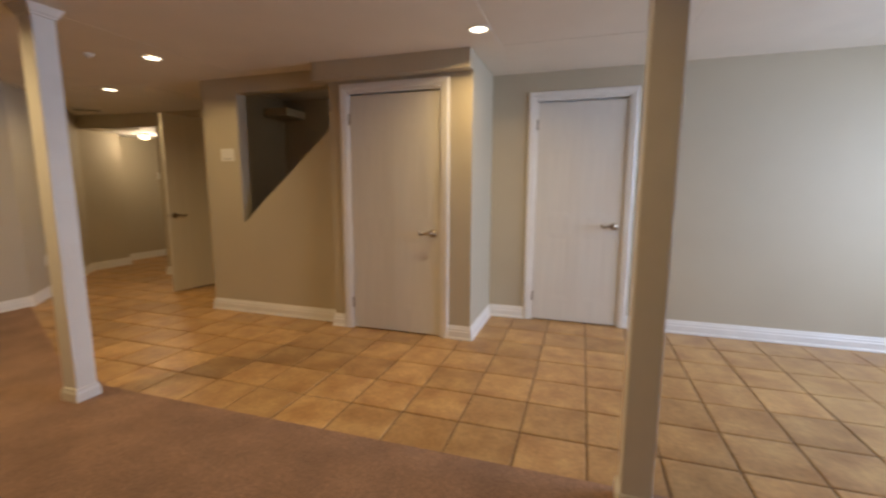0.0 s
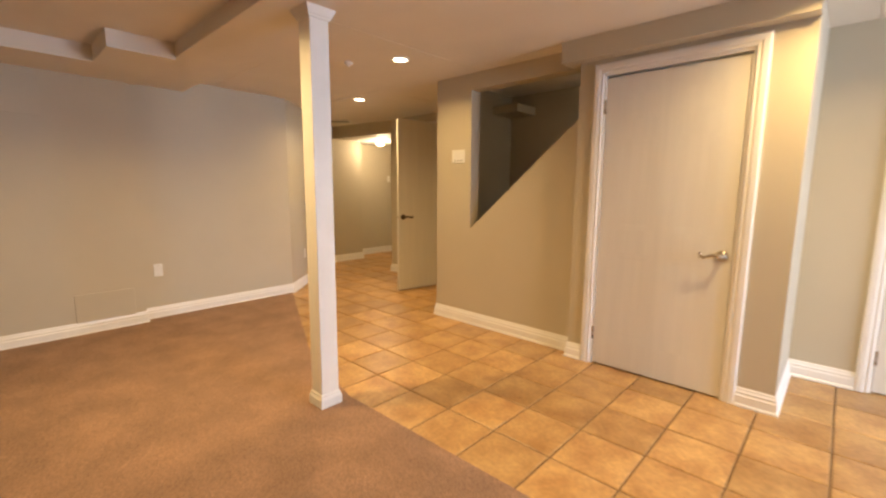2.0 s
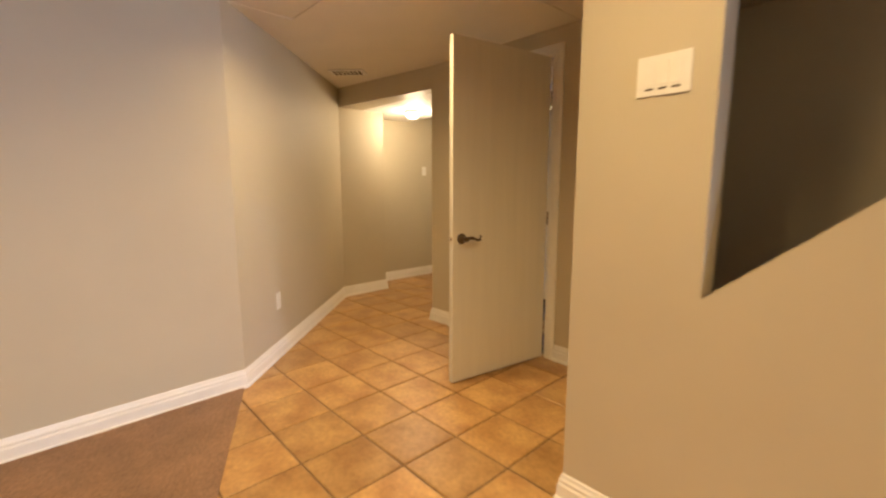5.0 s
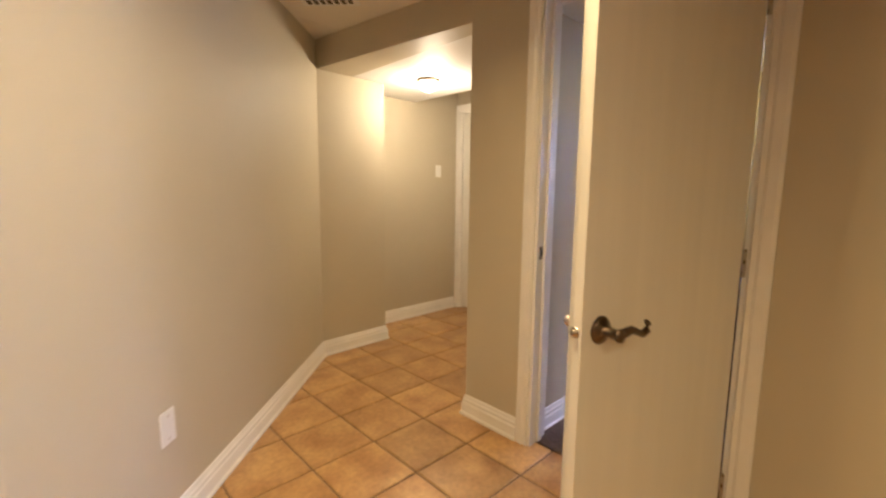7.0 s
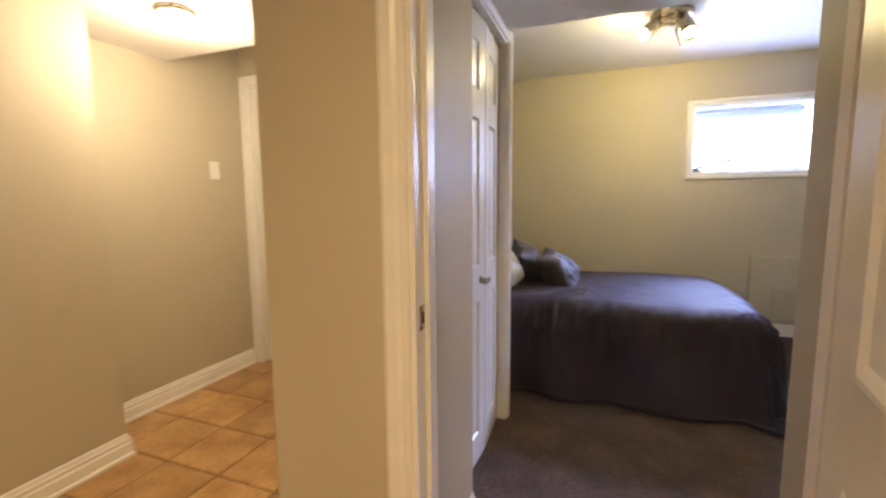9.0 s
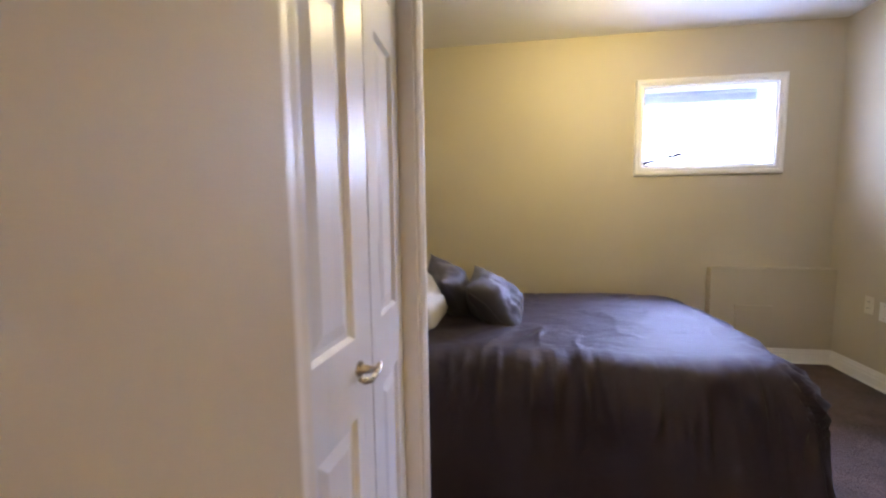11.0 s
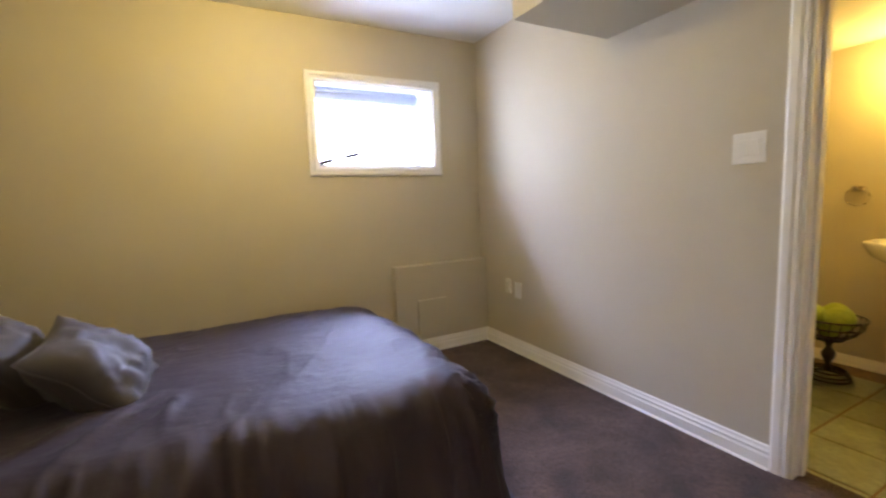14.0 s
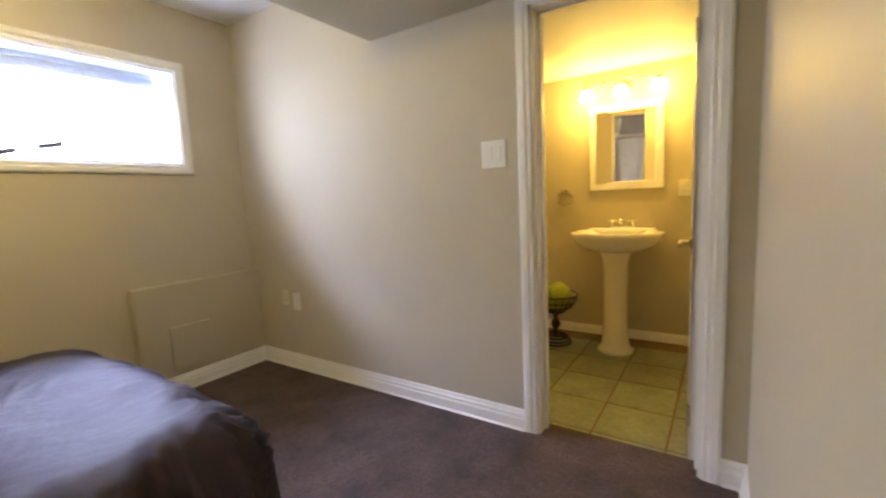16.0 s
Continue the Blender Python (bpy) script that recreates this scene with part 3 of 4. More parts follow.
for c in six(0.64, 1.95):
    part("panel", field_bm(c[1] - c[0], c[3] - c[2], -0.004), DOOR, d, "", False, Matrix.Translation((c[0], -0.0015, c[2])))
lever_handle(d, Matrix.Translation((0.575, 0, 0.87)) @ pose(0, 0, 0, 0, 0, 180), NICKEL)
for hz in (0.2, 1.75):
    hinge(d, pose(-0.006, 0.0, hz))

# bifold closet doors, two narrow leaves with three raised panels each
lining = box(X_CL - 0.10, X_CL + 0.004, CB - 0.012, CB, 0, CH)
add_box(lining, X_CL - 0.10, X_CL + 0.004, CA, CA + 0.012, 0, CH)
add_box(lining, X_CL - 0.10, X_CL + 0.004, CA + 0.012, CB - 0.012, CH - 0.012, CH)
setting("trim_bifold_jamb", lining, TRIM, "white painted lining of the closet opening", "trim")
BW = (CB - CA - 0.04) / 2
cells = [(0.08, BW - 0.08, 0.13, 0.76), (0.08, BW - 0.08, 0.92, 1.56), (0.08, BW - 0.08, 1.68, 1.88)]
for k in range(2):
    fold = 3.5 if k == 0 else -3.5
    y0 = CA + 0.017 + k * (BW + 0.005)
    d = panel_door("bifold_door", pose(X_CL - 0.040 + (0.020 if k else 0.0), y0, 0.02, 0, 0, 90 - fold) , BW, 1.985, 0.03, cells, "white moulded bifold closet door leaf with raised panels", BIFOLD, "closet door", group="bifold closet leaves")
    if k == 0:
        pull = part("pull_handle", lathe([(0.016, 0), (0.016, 0.004), (0.009, 0.010), (0.007, 0.034), (0.009, 0.040), (0.003, 0.042)], 24, m=pose(0, 0, 0, 90)), NICKEL, d, "satin nickel pull", True, pose(BW - 0.065, 0, 0.855))
        part("grip", tube([(0.022, -0.036, 0.006), (0.008, -0.040, 0.006), (-0.012, -0.041, 0.0), (-0.035, -0.040, -0.006), (-0.052, -0.034, -0.002), (-0.058, -0.026, 0.004)], [0.005, 0.007, 0.0065, 0.006, 0.006, 0.004], 10), NICKEL, pull, "", True)
# closet depth behind the bifold: its shade is a near-black sheet
setting("shade_sheet_bifold", box(-4.818, -4.80, CA - 0.1, CB + 0.13, 0, TOP), DARK, "near-black sheet that paints in the shade inside the closet", "wall")
part("bifold_track", box(X_CL - 0.085, X_CL - 0.03, CA + 0.013, CB - 0.013, CH - 0.032, CH - 0.013), NICKEL)
tagged(bpy.data.objects["bifold_track"], "metal sliding track over the bifold doors", "track", kind="structure")


# ---------------------------------------------------------------- posts
def post(x, y):
    p = thing("support_post", pose(x, y, 0), "white boxed square support post with cap and base", "post", "support posts")
    part("shaft", box(-0.055, 0.055, -0.055, 0.055, 0, 2.15, 0.005), TRIM, p)
    prof = [(0, 0), (0, 0.012), (0.06, 0.012), (0.075, 0.006), (0.085, 0.006), (0.092, 0)]
    ring = [(0.055, 0, 0), (0.055, -0.055, 0), (-0.055, -0.055, 0), (-0.055, 0.055, 0), (0.055, 0.055, 0), (0.055, 0, 0)]
    part("base_moulding", sweep(ring[::-1], (0, 0, 1), [(u, -v) for u, v in prof]), TRIM, p)
    part("cap_moulding", sweep([(a, b, 2.166) for a, b, _ in ring[::-1]], (0, 0, 1), [(-u * 0.6, -v * (2.6 if u < 0.03 else 1.2)) for u, v in prof]), TRIM, p)
    return p


post(-2.03, 1.86)
post(0.975, 1.93)


# ---------------------------------------------------------------- electrical plates
def plate(name, m, w, h, label, category, kind, material=PLASTIC):
    """Wall plate; local y is out of the wall."""
    p = thing(name, m, label, category)
    part("plate", box(-w / 2, w / 2, 0, 0.006, -h / 2, h / 2, 0.0025), material, p)
    if kind == "outlet":
        for dz in (-0.02, 0.02):
            part("receptacle", lathe([(0.017, 0.004), (0.017, 0.0085), (0.015, 0.0095)], 20, m=pose(0, 0, dz, -90)), material, p)
            sl = box(-0.008, -0.006, 0.0095, 0.0105, dz - 0.004, dz + 0.006)
            add_box(sl, 0.006, 0.008, 0.0095, 0.0105, dz - 0.004, dz + 0.006)
            part("slot", sl, DARK, p)
    elif kind == "blank":
        for dz in (-0.041, 0.041):
            part("screw", lathe([(0.0035, 0.005), (0.003, 0.0075)], 10, m=pose(0, 0, dz, -90)), CHROME, p)
    elif kind.startswith("rocker"):
        n = int(kind[6:])
        for k in range(n):
            cx = (k - (n - 1) / 2) * 0.046
            part("rocker", box(cx - 0.017, cx + 0.017, 0.004, 0.0095, -0.033, 0.033, 0.002), material, p)
    elif kind == "slider":
        for k in range(3):
            cx = (k - 1) * 0.038
            part("slider_slot", box(cx - 0.012, cx + 0.012, 0.0045, 0.007, -0.042, -0.036), GRILLE, p)
            part("rocker", box(cx - 0.015, cx + 0.015, 0.004, 0.008, -0.028, 0.04, 0.0015), material, p)
    return p


plate("light_switch", pose(-2.565, Y_ST, 1.556, 0, 0, 180), 0.155, 0.118, "white triple dimmer switch plate on the stair wall", "light switch", "slider")
plate("wall_outlet", pose(-4.6543, 1.67, 0.47, 0, 0, -88.1), 0.075, 0.12, "white cover plate on the family room wall", "outlet", "blank")
plate("wall_outlet", pose(-5.06, 3.4193, 0.41, 0, 0, -44.3), 0.075, 0.12, "white cover plate on the angled hallway wall", "outlet", "blank")
plate("light_switch", pose(-6.61, 6.14, 1.45, 0, 0, -90), 0.075, 0.118, "white rocker switch plate in the hallway", "light switch", "rocker1")
plate("wall_outlet", pose(X_EW, 8.13, 0.52, 0, 0, 90), 0.07, 0.115, "cream duplex outlet on the bedroom wall", "outlet", "outlet", CREAM)
plate("wall_outlet", pose(X_EW, 8.01, 0.50, 0, 0, 90), 0.075, 0.12, "white cover plate on the bedroom wall", "outlet", "blank")
plate("light_switch", pose(X_EW, 6.445, 1.37, 0, 0, 90), 0.128, 0.128, "white double rocker switch plate beside the bathroom door", "light switch", "rocker2")
plate("light_switch", pose(BX, 5.76, 1.165, 0, 0, 90), 0.08, 0.118, "cream outlet plate beside the bathroom mirror", "light switch", "outlet", CREAM)


def access_panel(m, w, h, label):
    p = thing("access_panel", m, label, "access panel")
    part("cover", box(-w / 2, w / 2, 0, 0.022, -h / 2, h / 2, 0.003), PAINT, p)
    return p


plate("wall_outlet", pose(-4.81, Y_N, 0.535, 0, 0, 180), 0.075, 0.115, "cream duplex outlet behind the bed", "outlet", "outlet", CREAM)
access_panel(pose(-2.575, Y_N - 0.08, 0.30, 0, 0, 180), 0.25, 0.27, "greige painted access cover on the low ledge")
access_panel(pose(-4.544, 0.75, 1.95, 0, 0, -88), 0.42, 0.30, "greige painted flush access cover high on the chase")
access_panel(pose(-4.565, 1.24, 0.23, 0, 0, -88), 0.42, 0.24, "greige painted flush access cover low on the chase")

# ---------------------------------------------------------------- ceiling fittings
for dx, dy in DOWNLIGHTS:
    d = thing("recessed_downlight", pose(dx, dy, CEIL - 0.003), "white trimmed recessed downlight, lit", "downlight", "recessed downlights")
    part("trim_ring", lathe([(0.055, -0.001), (0.075, -0.001), (0.077, -0.004), (0.072, -0.008), (0.058, -0.006), (0.055, -0.001)], 32), PLASTIC, d, "", True)
    part("lens", lathe([(0.056, 0.0), (0.055, -0.003), (0.01, -0.004)], 28), LENS, d, "glowing warm lens")
d = thing("smoke_detector", pose(-2.95, 2.71, CEIL - 0.003), "small white ceiling sensor", "smoke detector")
part("body", lathe([(0.035, 0.0), (0.035, -0.012), (0.028, -0.02), (0.012, -0.024), (0.011, -0.034), (0.003, -0.035)], 24), PLASTIC, d, "", True)


def vent(x, y, rz):
    v = thing("ceiling_vent", pose(x, y, CEIL - 0.003, 0, 0, rz), "white slotted ceiling air vent", "vent")
    part("frame", box(-0.16, 0.16, -0.085, 0.085, -0.008, 0, 0.003), PLASTIC, v)
    for i in range(7):
        for j in range(2):
            part("slot", box(-0.128 + i * 0.038, -0.104 + i * 0.038, -0.06 + j * 0.065, -0.005 + j * 0.065, -0.0095, -0.0078), GRILLE, v)


vent(-5.60, 4.38, 43)
d = thing("hall_ceiling_light", pose(-5.91, 5.38, HC), "flush glass hallway ceiling light, lit", "ceiling light")
part("base", lathe([(0.085, 0.004), (0.085, -0.012), (0.07, -0.02)], 28), NICKEL, d, "", True)
part("shade", lathe([(0.072, -0.018), (0.078, -0.035), (0.06, -0.065), (0.03, -0.08), (0.004, -0.084)], 28), GLOBE, d, "glowing glass shade", True)
bpy.data.objects["shade"].visible_shadow = False

# bedroom spot fixture: round base, three heads
d = thing("spot_light_fixture", pose(-3.73, 7.30, BC) @ Matrix.Scale(1.4, 4), "brushed nickel three-spot ceiling light, lit", "ceiling light")
part("base", lathe([(0.095, 0.002), (0.095, -0.018), (0.085, -0.028), (0.01, -0.03)], 32), NICKEL, d, "", True)
for rz, tilt in ((205, 52), (310, 30), (40, 30)):
    hd = part("spot_head", lathe([(0.014, 0.0), (0.03, -0.015), (0.033, -0.03), (0.033, -0.095), (0.036, -0.10), (0.030, -0.10), (0.026, -0.09)], 24), NICKEL, d, "swivel spot head", True,
              pose(0, 0, -0.035, 0, 0, rz) @ pose(0.055, 0, 0, 0, -tilt, 0))
    part("bulb", lathe([(0.024, -0.088), (0.027, -0.1), (0.02, -0.112), (0.003, -0.116)], 20), BULB, hd, "glowing bulb", True).visible_shadow = False
    part("arm", tube([(0.055, 0, 0.012), (0.05, 0, -0.01)], 0.009), NICKEL, d, "", True, pose(0, 0, -0.03, 0, 0, rz))

# ---------------------------------------------------------------- windows
def bed_window():
    win = tagged(new("window_1"), "small white framed high basement window", "window", kind="structure")
    win.matrix_basis = pose((WX0 + WX1) / 2, Y_N, (WZ0 + WZ1) / 2)
    hw, hh = (WX1 - WX0) / 2, (WZ1 - WZ0) / 2
    loop = [(-hw, 0, 0), (-hw, 0, hh), (hw, 0, hh), (hw, 0, -hh), (-hw, 0, -hh), (-hw, 0, 0)]
    prof = [(0, 0), (0.012, 0), (0.018, 0.006), (0.014, 0.022), (0.02, 0.032), (0.02, 0.05), (0.012, 0.06), (0, 0.06)]
    path = [Vector(p) for p in loop]
    test = Vector((0, -1, 0)).cross(path[1] - path[0])
    if test.x > 0:
        path = path[::-1]
    part("window_casing", sweep(path, (0, -1, 0), prof), TRIM, win, "white moulded window casing")
    lin = bmesh.new()
    for b in ((-hw, -hw + 0.012, -hh, hh), (hw - 0.012, hw, -hh, hh), (-hw, hw, -hh, -hh + 0.012), (-hw, hw, hh - 0.012, hh)):
        add_box(lin, b[0], b[1], -0.002, 0.30, b[2], b[3])
    part("window_reveal", lin, VINYL, win, "white deep window reveal")
    fr = bmesh.new()
    f = 0.045
    for b in ((-hw, -hw + f, -hh, hh), (hw - f, hw, -hh, hh), (-hw, hw, -hh, -hh + f), (-hw, hw, hh - f, hh)):
        add_box(fr, b[0], b[1], 0.24, 0.285, b[2], b[3], 0.003)
    part("window_frame", fr, VINYL, win)
    part("pane", box(-hw + f, hw - f, 0.262, 0.266, -hh + f, hh - f), GLASS, win).visible_shadow = False
    return win, hw, hh


win, hw, hh = bed_window()
bl = thing("window_blind", win.matrix_basis @ pose(0, 0.15, hh - 0.012), "grey-blue slatted blind drawn up at the window top", "blind")
part("head_rail", box(-hw + 0.016, hw - 0.07, -0.02, 0.02, -0.03, 0, 0.003), BLIND, bl)
for k in range(8):
    part("slat", box(-hw + 0.02, hw - 0.075, -0.018, 0.018, -0.037 - 0.006 * k, -0.0345 - 0.006 * k), BLIND, bl)
part("bottom_rail", box(-hw + 0.02, hw - 0.075, -0.016, 0.016, -0.098, -0.085, 0.003), VINYL, bl)
op = thing("window_opener", win.matrix_basis @ pose(-0.3, 0.215, -hh + 0.013), "dark metal window opener arm on the sill", "window opener")
part("arm", tube([(-0.13, 0, 0.030), (0.0, 0.0, 0.062)], 0.015, 8), DARK, op)
part("link", tube([(0.0, 0.0, 0.062), (0.10, 0.008, 0.086)], 0.008, 8), VINYL, op, "pale link of the opener")
part("handle", tube([(0.10, 0.008, 0.086), (0.21, 0.015, 0.112)], 0.015, 8), DARK, op)
part("foot", box(-0.17, -0.05, -0.018, 0.018, -0.002, 0.022, 0.003), BOWL, op)
setting("backdrop_window", box(-4.6, -1.2, 9.5, 9.52, 0.6, 3.6), OUTSIDE, "bright overcast daylight outside the window", "backdrop")
setting("backdrop_window_main", box(4.6, 4.62, 0.2, 5.0, 0.2, 3.4), OUTSIDE, "bright overcast daylight outside the window", "backdrop")

# ---------------------------------------------------------------- stairwell seen through the sloping opening
st = thing("staircase", pose(OPX, Y_ST + T + 0.006, 0), "shadowed painted stair flight rising behind the half wall", "stairs")
for k in range(10):
    zt = 0.18 * (k + 1)
    xt = -0.32 + 0.212 * k
    part("tread", box(xt - 0.02, xt + 0.24, 0.0, 0.92, zt - 0.03 - 0.36, zt - 0.36, 0.004), STAIR_WOOD, st) if zt > 0.36 else None
setting("beam_stairwell", box(-2.72, -2.42, 4.35, 4.69, 2.04, 2.12), PAINT, "boxed ledge inside the stairwell", "beam")

# ---------------------------------------------------------------- bed
BX0, BX1, BY0, BY1, BZ = X_BW + 0.03, -3.20, 6.62, 8.14, 0.58
bed = thing("bed", pose(0, 0, 0), "double bed with a rumpled charcoal grey duvet", "bed")
part("base", box(BX0, BX1 - 0.10, BY0 + 0.10, BY1 - 0.10, 0.06, 0.30, 0.01), CUSHION, bed, "dark upholstered bed base")
part("mattress", box(BX0, BX1 - 0.14, BY0 + 0.14, BY1 - 0.14, 0.30, 0.53, 0.05), PILLOW, bed, "white mattress")
for lx in (BX0 + 0.1, BX1 - 0.2):
    for ly in (BY0 + 0.15, BY1 - 0.15):
        part("leg", lathe([(0.025, 0.008), (0.03, 0.07)], 12), DARK, bed, "", False, pose(lx, ly, 0))


def duvet_mesh():
    """Cloth laid over the mattress: past the edges it rounds over, falls in folds and flares out to the floor."""
    bm = bmesh.new()
    over, rad = 0.60, 0.17
    nx, ny = 220, 200
    x0, x1, y0, y1 = BX0 + 0.02, BX1 + 0.50, BY0 - 0.52, BY1 + 0.42
    grid = []
    for i in range(nx + 1):
        row = []
        cx = x0 + (x1 - x0) * i / nx
        for j in range(ny + 1):
            cy = y0 + (y1 - y0) * j / ny
            ix, iy = min(cx, BX1 - rad), min(max(cy, BY0 + rad), BY1 - rad)
            ex, ey = cx - ix, cy - iy
            dist = math.hypot(ex, ey)
            puff = 0.020 * noise.noise((cx * 1.5, cy * 1.6, 0.3)) + 0.004 * noise.noise((cx * 6.5, cy * 7.5, 4.0))
            gate = max(0.0, noise.noise((cx * 2.6, cy * 3.1, 6.0)) + 0.08)
            ridge = 0.030 * gate * (1 - abs(noise.noise((cx * 4.2 - cy * 2.0, cy * 2.4, 9.0)))) ** 14 + 0.022 * gate * (1 - abs(noise.noise((cx * 8.0 - cy * 4.5, cy * 5.0, 2.0)))) ** 10
            crown = 0.03 * math.cos(math.pi * (cy - (BY0 + BY1) / 2) / (BY1 - BY0))
            z, ox, oy = BZ + puff + ridge + crown, 0.0, 0.0
            if dist > 1e-6:
                ux, uy = ex / dist, ey / dist
                arc = rad * math.pi / 2
                if dist < arc:
                    a = dist / rad
                    out, down = rad * math.sin(a), rad * (1 - math.cos(a))
                else:
                    out, down = rad, rad + (dist - arc)
                fall = max(0.0, down - 0.10)
                along = (cx - BX1) * abs(uy) + (cy - BY0) * abs(ux) + 0.22 * math.atan2(uy, ux)
                wave = math.sin(along * 13 + 2.6 * noise.noise((along * 1.7, 0.4, 1.0))) + 0.7 * noise.noise((along * 9, down * 2.5, 2.0))
                out += fall * 0.19 + 0.055 * wave * min(1, fall / 0.22) * (0.25 + 0.75 * fall) + 0.045 * ((1 - abs(noise.noise((along * 8.5 + 0.5 * down, down * 1.6, 7.0)))) ** 5 + 0.7 * (1 - abs(noise.noise((along * 15 - down, down * 2.5, 3.0)))) ** 6 - 0.5) * math.exp(-((down - 0.13) / 0.16) ** 2)
                z = BZ + (puff + ridge + crown) * max(0, 1 - down / 0.35) - down
                if z < 0.022:
                    out += (0.022 - z) * 0.5
                    z = 0.022 + 0.012 * (noise.noise((cx * 9, cy * 9, 3)) + 1) * 0.5
                ox, oy = ux * out, uy * out
            row.append(bm.verts.new((ix + ox, iy + oy, z)))
        grid.append(row)
    for i in range(nx):
        for j in range(ny):
            bm.faces.new((grid[i][j], grid[i + 1][j], grid[i + 1][j + 1], grid[i][j + 1]))
    r = bmesh.ops.solidify(bm, geom=list(bm.faces), thickness=0.012)
    return bm


part("duvet", duvet_mesh(), DUVET, bed, "rumpled charcoal grey duvet draped to the floor", True)


def pillow(name, m, w, h, th, material, label, corner=0.0, seed=0):
    """A stuffed pillow with drawn-out corners: local x and y across, z thick."""
    bm = bmesh.new()
    n = 28
    for side in (1, -1):
        vs = []
        for i in range(n + 1):
            row = []
            for j in range(n + 1):
                u, v = 2 * i / n - 1, 2 * j / n - 1
                body = max(0.0, (1 - abs(u) ** 2.4)) ** (0.5 + 0.25 * corner) * max(0.0, (1 - abs(v) ** 2.4)) ** (0.5 + 0.25 * corner)
                pinch = 1 - (0.10 + 0.07 * corner) * (1 - u * u) * abs(v) ** 3
                pin2 = 1 - (0.10 + 0.07 * corner) * (1 - v * v) * abs(u) ** 3
                wr = 0.06 * noise.noise((u * 2.3 + seed, v * 2.3, side)) + 0.05 * noise.noise((u * 5 + seed, v * 5, side)) - 0.07 * (1 - abs(noise.noise((u * 2.6 + v * 1.4, v * 2.2 - u, seed + side)))) ** 12
                rnd = 1 - 0.13 * (1 - corner) * abs(u * v) ** 3
                row.append(bm.verts.new((u * w / 2 * pin2 * rnd, v * h / 2 * pinch * rnd, side * th / 2 * body * (1 + 2.2 * wr) + 0.03 * noise.noise((u * 1.3, v * 1.3, seed)))))
            vs.append(row)
        for i in range(n):
            for j in range(n):
                f = (vs[i][j], vs[i + 1][j], vs[i + 1][j + 1], vs[i][j + 1])
                bm.faces.new(f if side > 0 else f[::-1])
    bmesh.ops.remove_doubles(bm, verts=bm.verts, dist=0.0008)
    p = thing(name, m, label, "pillow" if "pillow" in name else "cushion")
    part("cover", bm, material, p, "", True)
    seam = []
    for k in range(64):
        side, q = divmod(k, 16)
        e = q / 8 - 1
        u, v = ((e, -1), (1, e), (-e, 1), (-1, -e))[side]
        rnd = 1 - 0.13 * (1 - corner) * abs(u * v) ** 3
        pu, pv = 1 - (0.10 + 0.07 * corner) * (1 - v * v) * abs(u) ** 3, 1 - (0.10 + 0.07 * corner) * (1 - u * u) * abs(v) ** 3
        seam.append((u * w / 2 * pu * rnd, v * h / 2 * pv * rnd, 0.03 * noise.noise((u * 1.3, v * 1.3, seed))))
    part("piping", tube(seam, 0.0025, 6, closed=True), material, p, "stitched seam", True)
    return p


pillow("bed_pillow", pose(-5.02, 7.42, 0.80, 0, 64, 4), 0.44, 0.66, 0.20, PILLOW, "plump white pillow leaning at the bed head", seed=1)
pillow("bed_pillow", pose(-5.03, 6.95, 0.75, 0, 60, -2), 0.42, 0.50, 0.17, PILLOW, "white pillow standing low at the bed head", seed=3)
pillow("bed_pillow", pose(-4.83, 7.17, 0.735, 0, 38, -2), 0.40, 0.58, 0.20, PILLOW, "plump white pillow propped in front", seed=5)
pillow("cushion", pose(-4.66, 7.33, 0.725, 0, 54, 8) @ pose(0, 0, 0, 0, 0, 20), 0.39, 0.39, 0.20, CUSHION, "dark grey square cushion behind the other", 0.7, seed=9)
pillow("cushion", pose(-4.42, 7.20, 0.700, 0, 46, -10) @ pose(0, 0, 0, 0, 0, 12), 0.39, 0.39, 0.22, CUSHION, "dark grey square cushion leaning in front", 0.7, seed=13)

# ---------------------------------------------------------------- bathroom
SX, SY = -0.73, 6.16
sink = thing("pedestal_sink", pose(SX, SY, 0), "white porcelain pedestal sink", "sink")
ped = lathe([(0.125, 0.0), (0.125, 0.03), (0.105, 0.045), (0.095, 0.07), (0.083, 0.2), (0.082, 0.4), (0.086, 0.64), (0.10, 0.71), (0.13, 0.765)], 36)
part("pedestal", ped, PORCELAIN, sink, "", True)
basin = bmesh.new()
prof = [(0.10, 0.69), (0.17, 0.705), (0.235, 0.75), (0.262, 0.80), (0.268, 0.822), (0.262, 0.835), (0.25, 0.838), (0.215, 0.832), (0.19, 0.81), (0.15, 0.75), (0.08, 0.728), (0.02, 0.724)]
lathe([(r, z) for r, z in prof], 48, basin)
for v in basin.verts:
    v.co.y *= 1.17
    v.co.x *= 0.92
    if v.co.x > 0.15:
        v.co.x = 0.15 + (v.co.x - 0.15) * 0.9
for v in basin.verts:
    v.co.z += 0.045
part("basin", basin, PORCELAIN, sink, "", True)
part("back_ledge", box(0.13, 0.345, -0.23, 0.23, 0.82, 0.89, 0.018), PORCELAIN, sink, "flat tap ledge", True)
tap = thing("tap", pose(SX + 0.235, SY, 0.89), "chrome bathroom tap with two white cross handles", "tap")
part("body", box(-0.025, 0.025, -0.085, 0.085, 0, 0.014, 0.005), CHROME, tap)
part("spout", tube([(0, 0, 0.01), (0, 0, 0.045), (-0.02, 0, 0.065), (-0.06, 0, 0.062), (-0.10, 0, 0.04)], [0.014, 0.013, 0.012, 0.011, 0.010], 14), CHROME, tap, "", True)
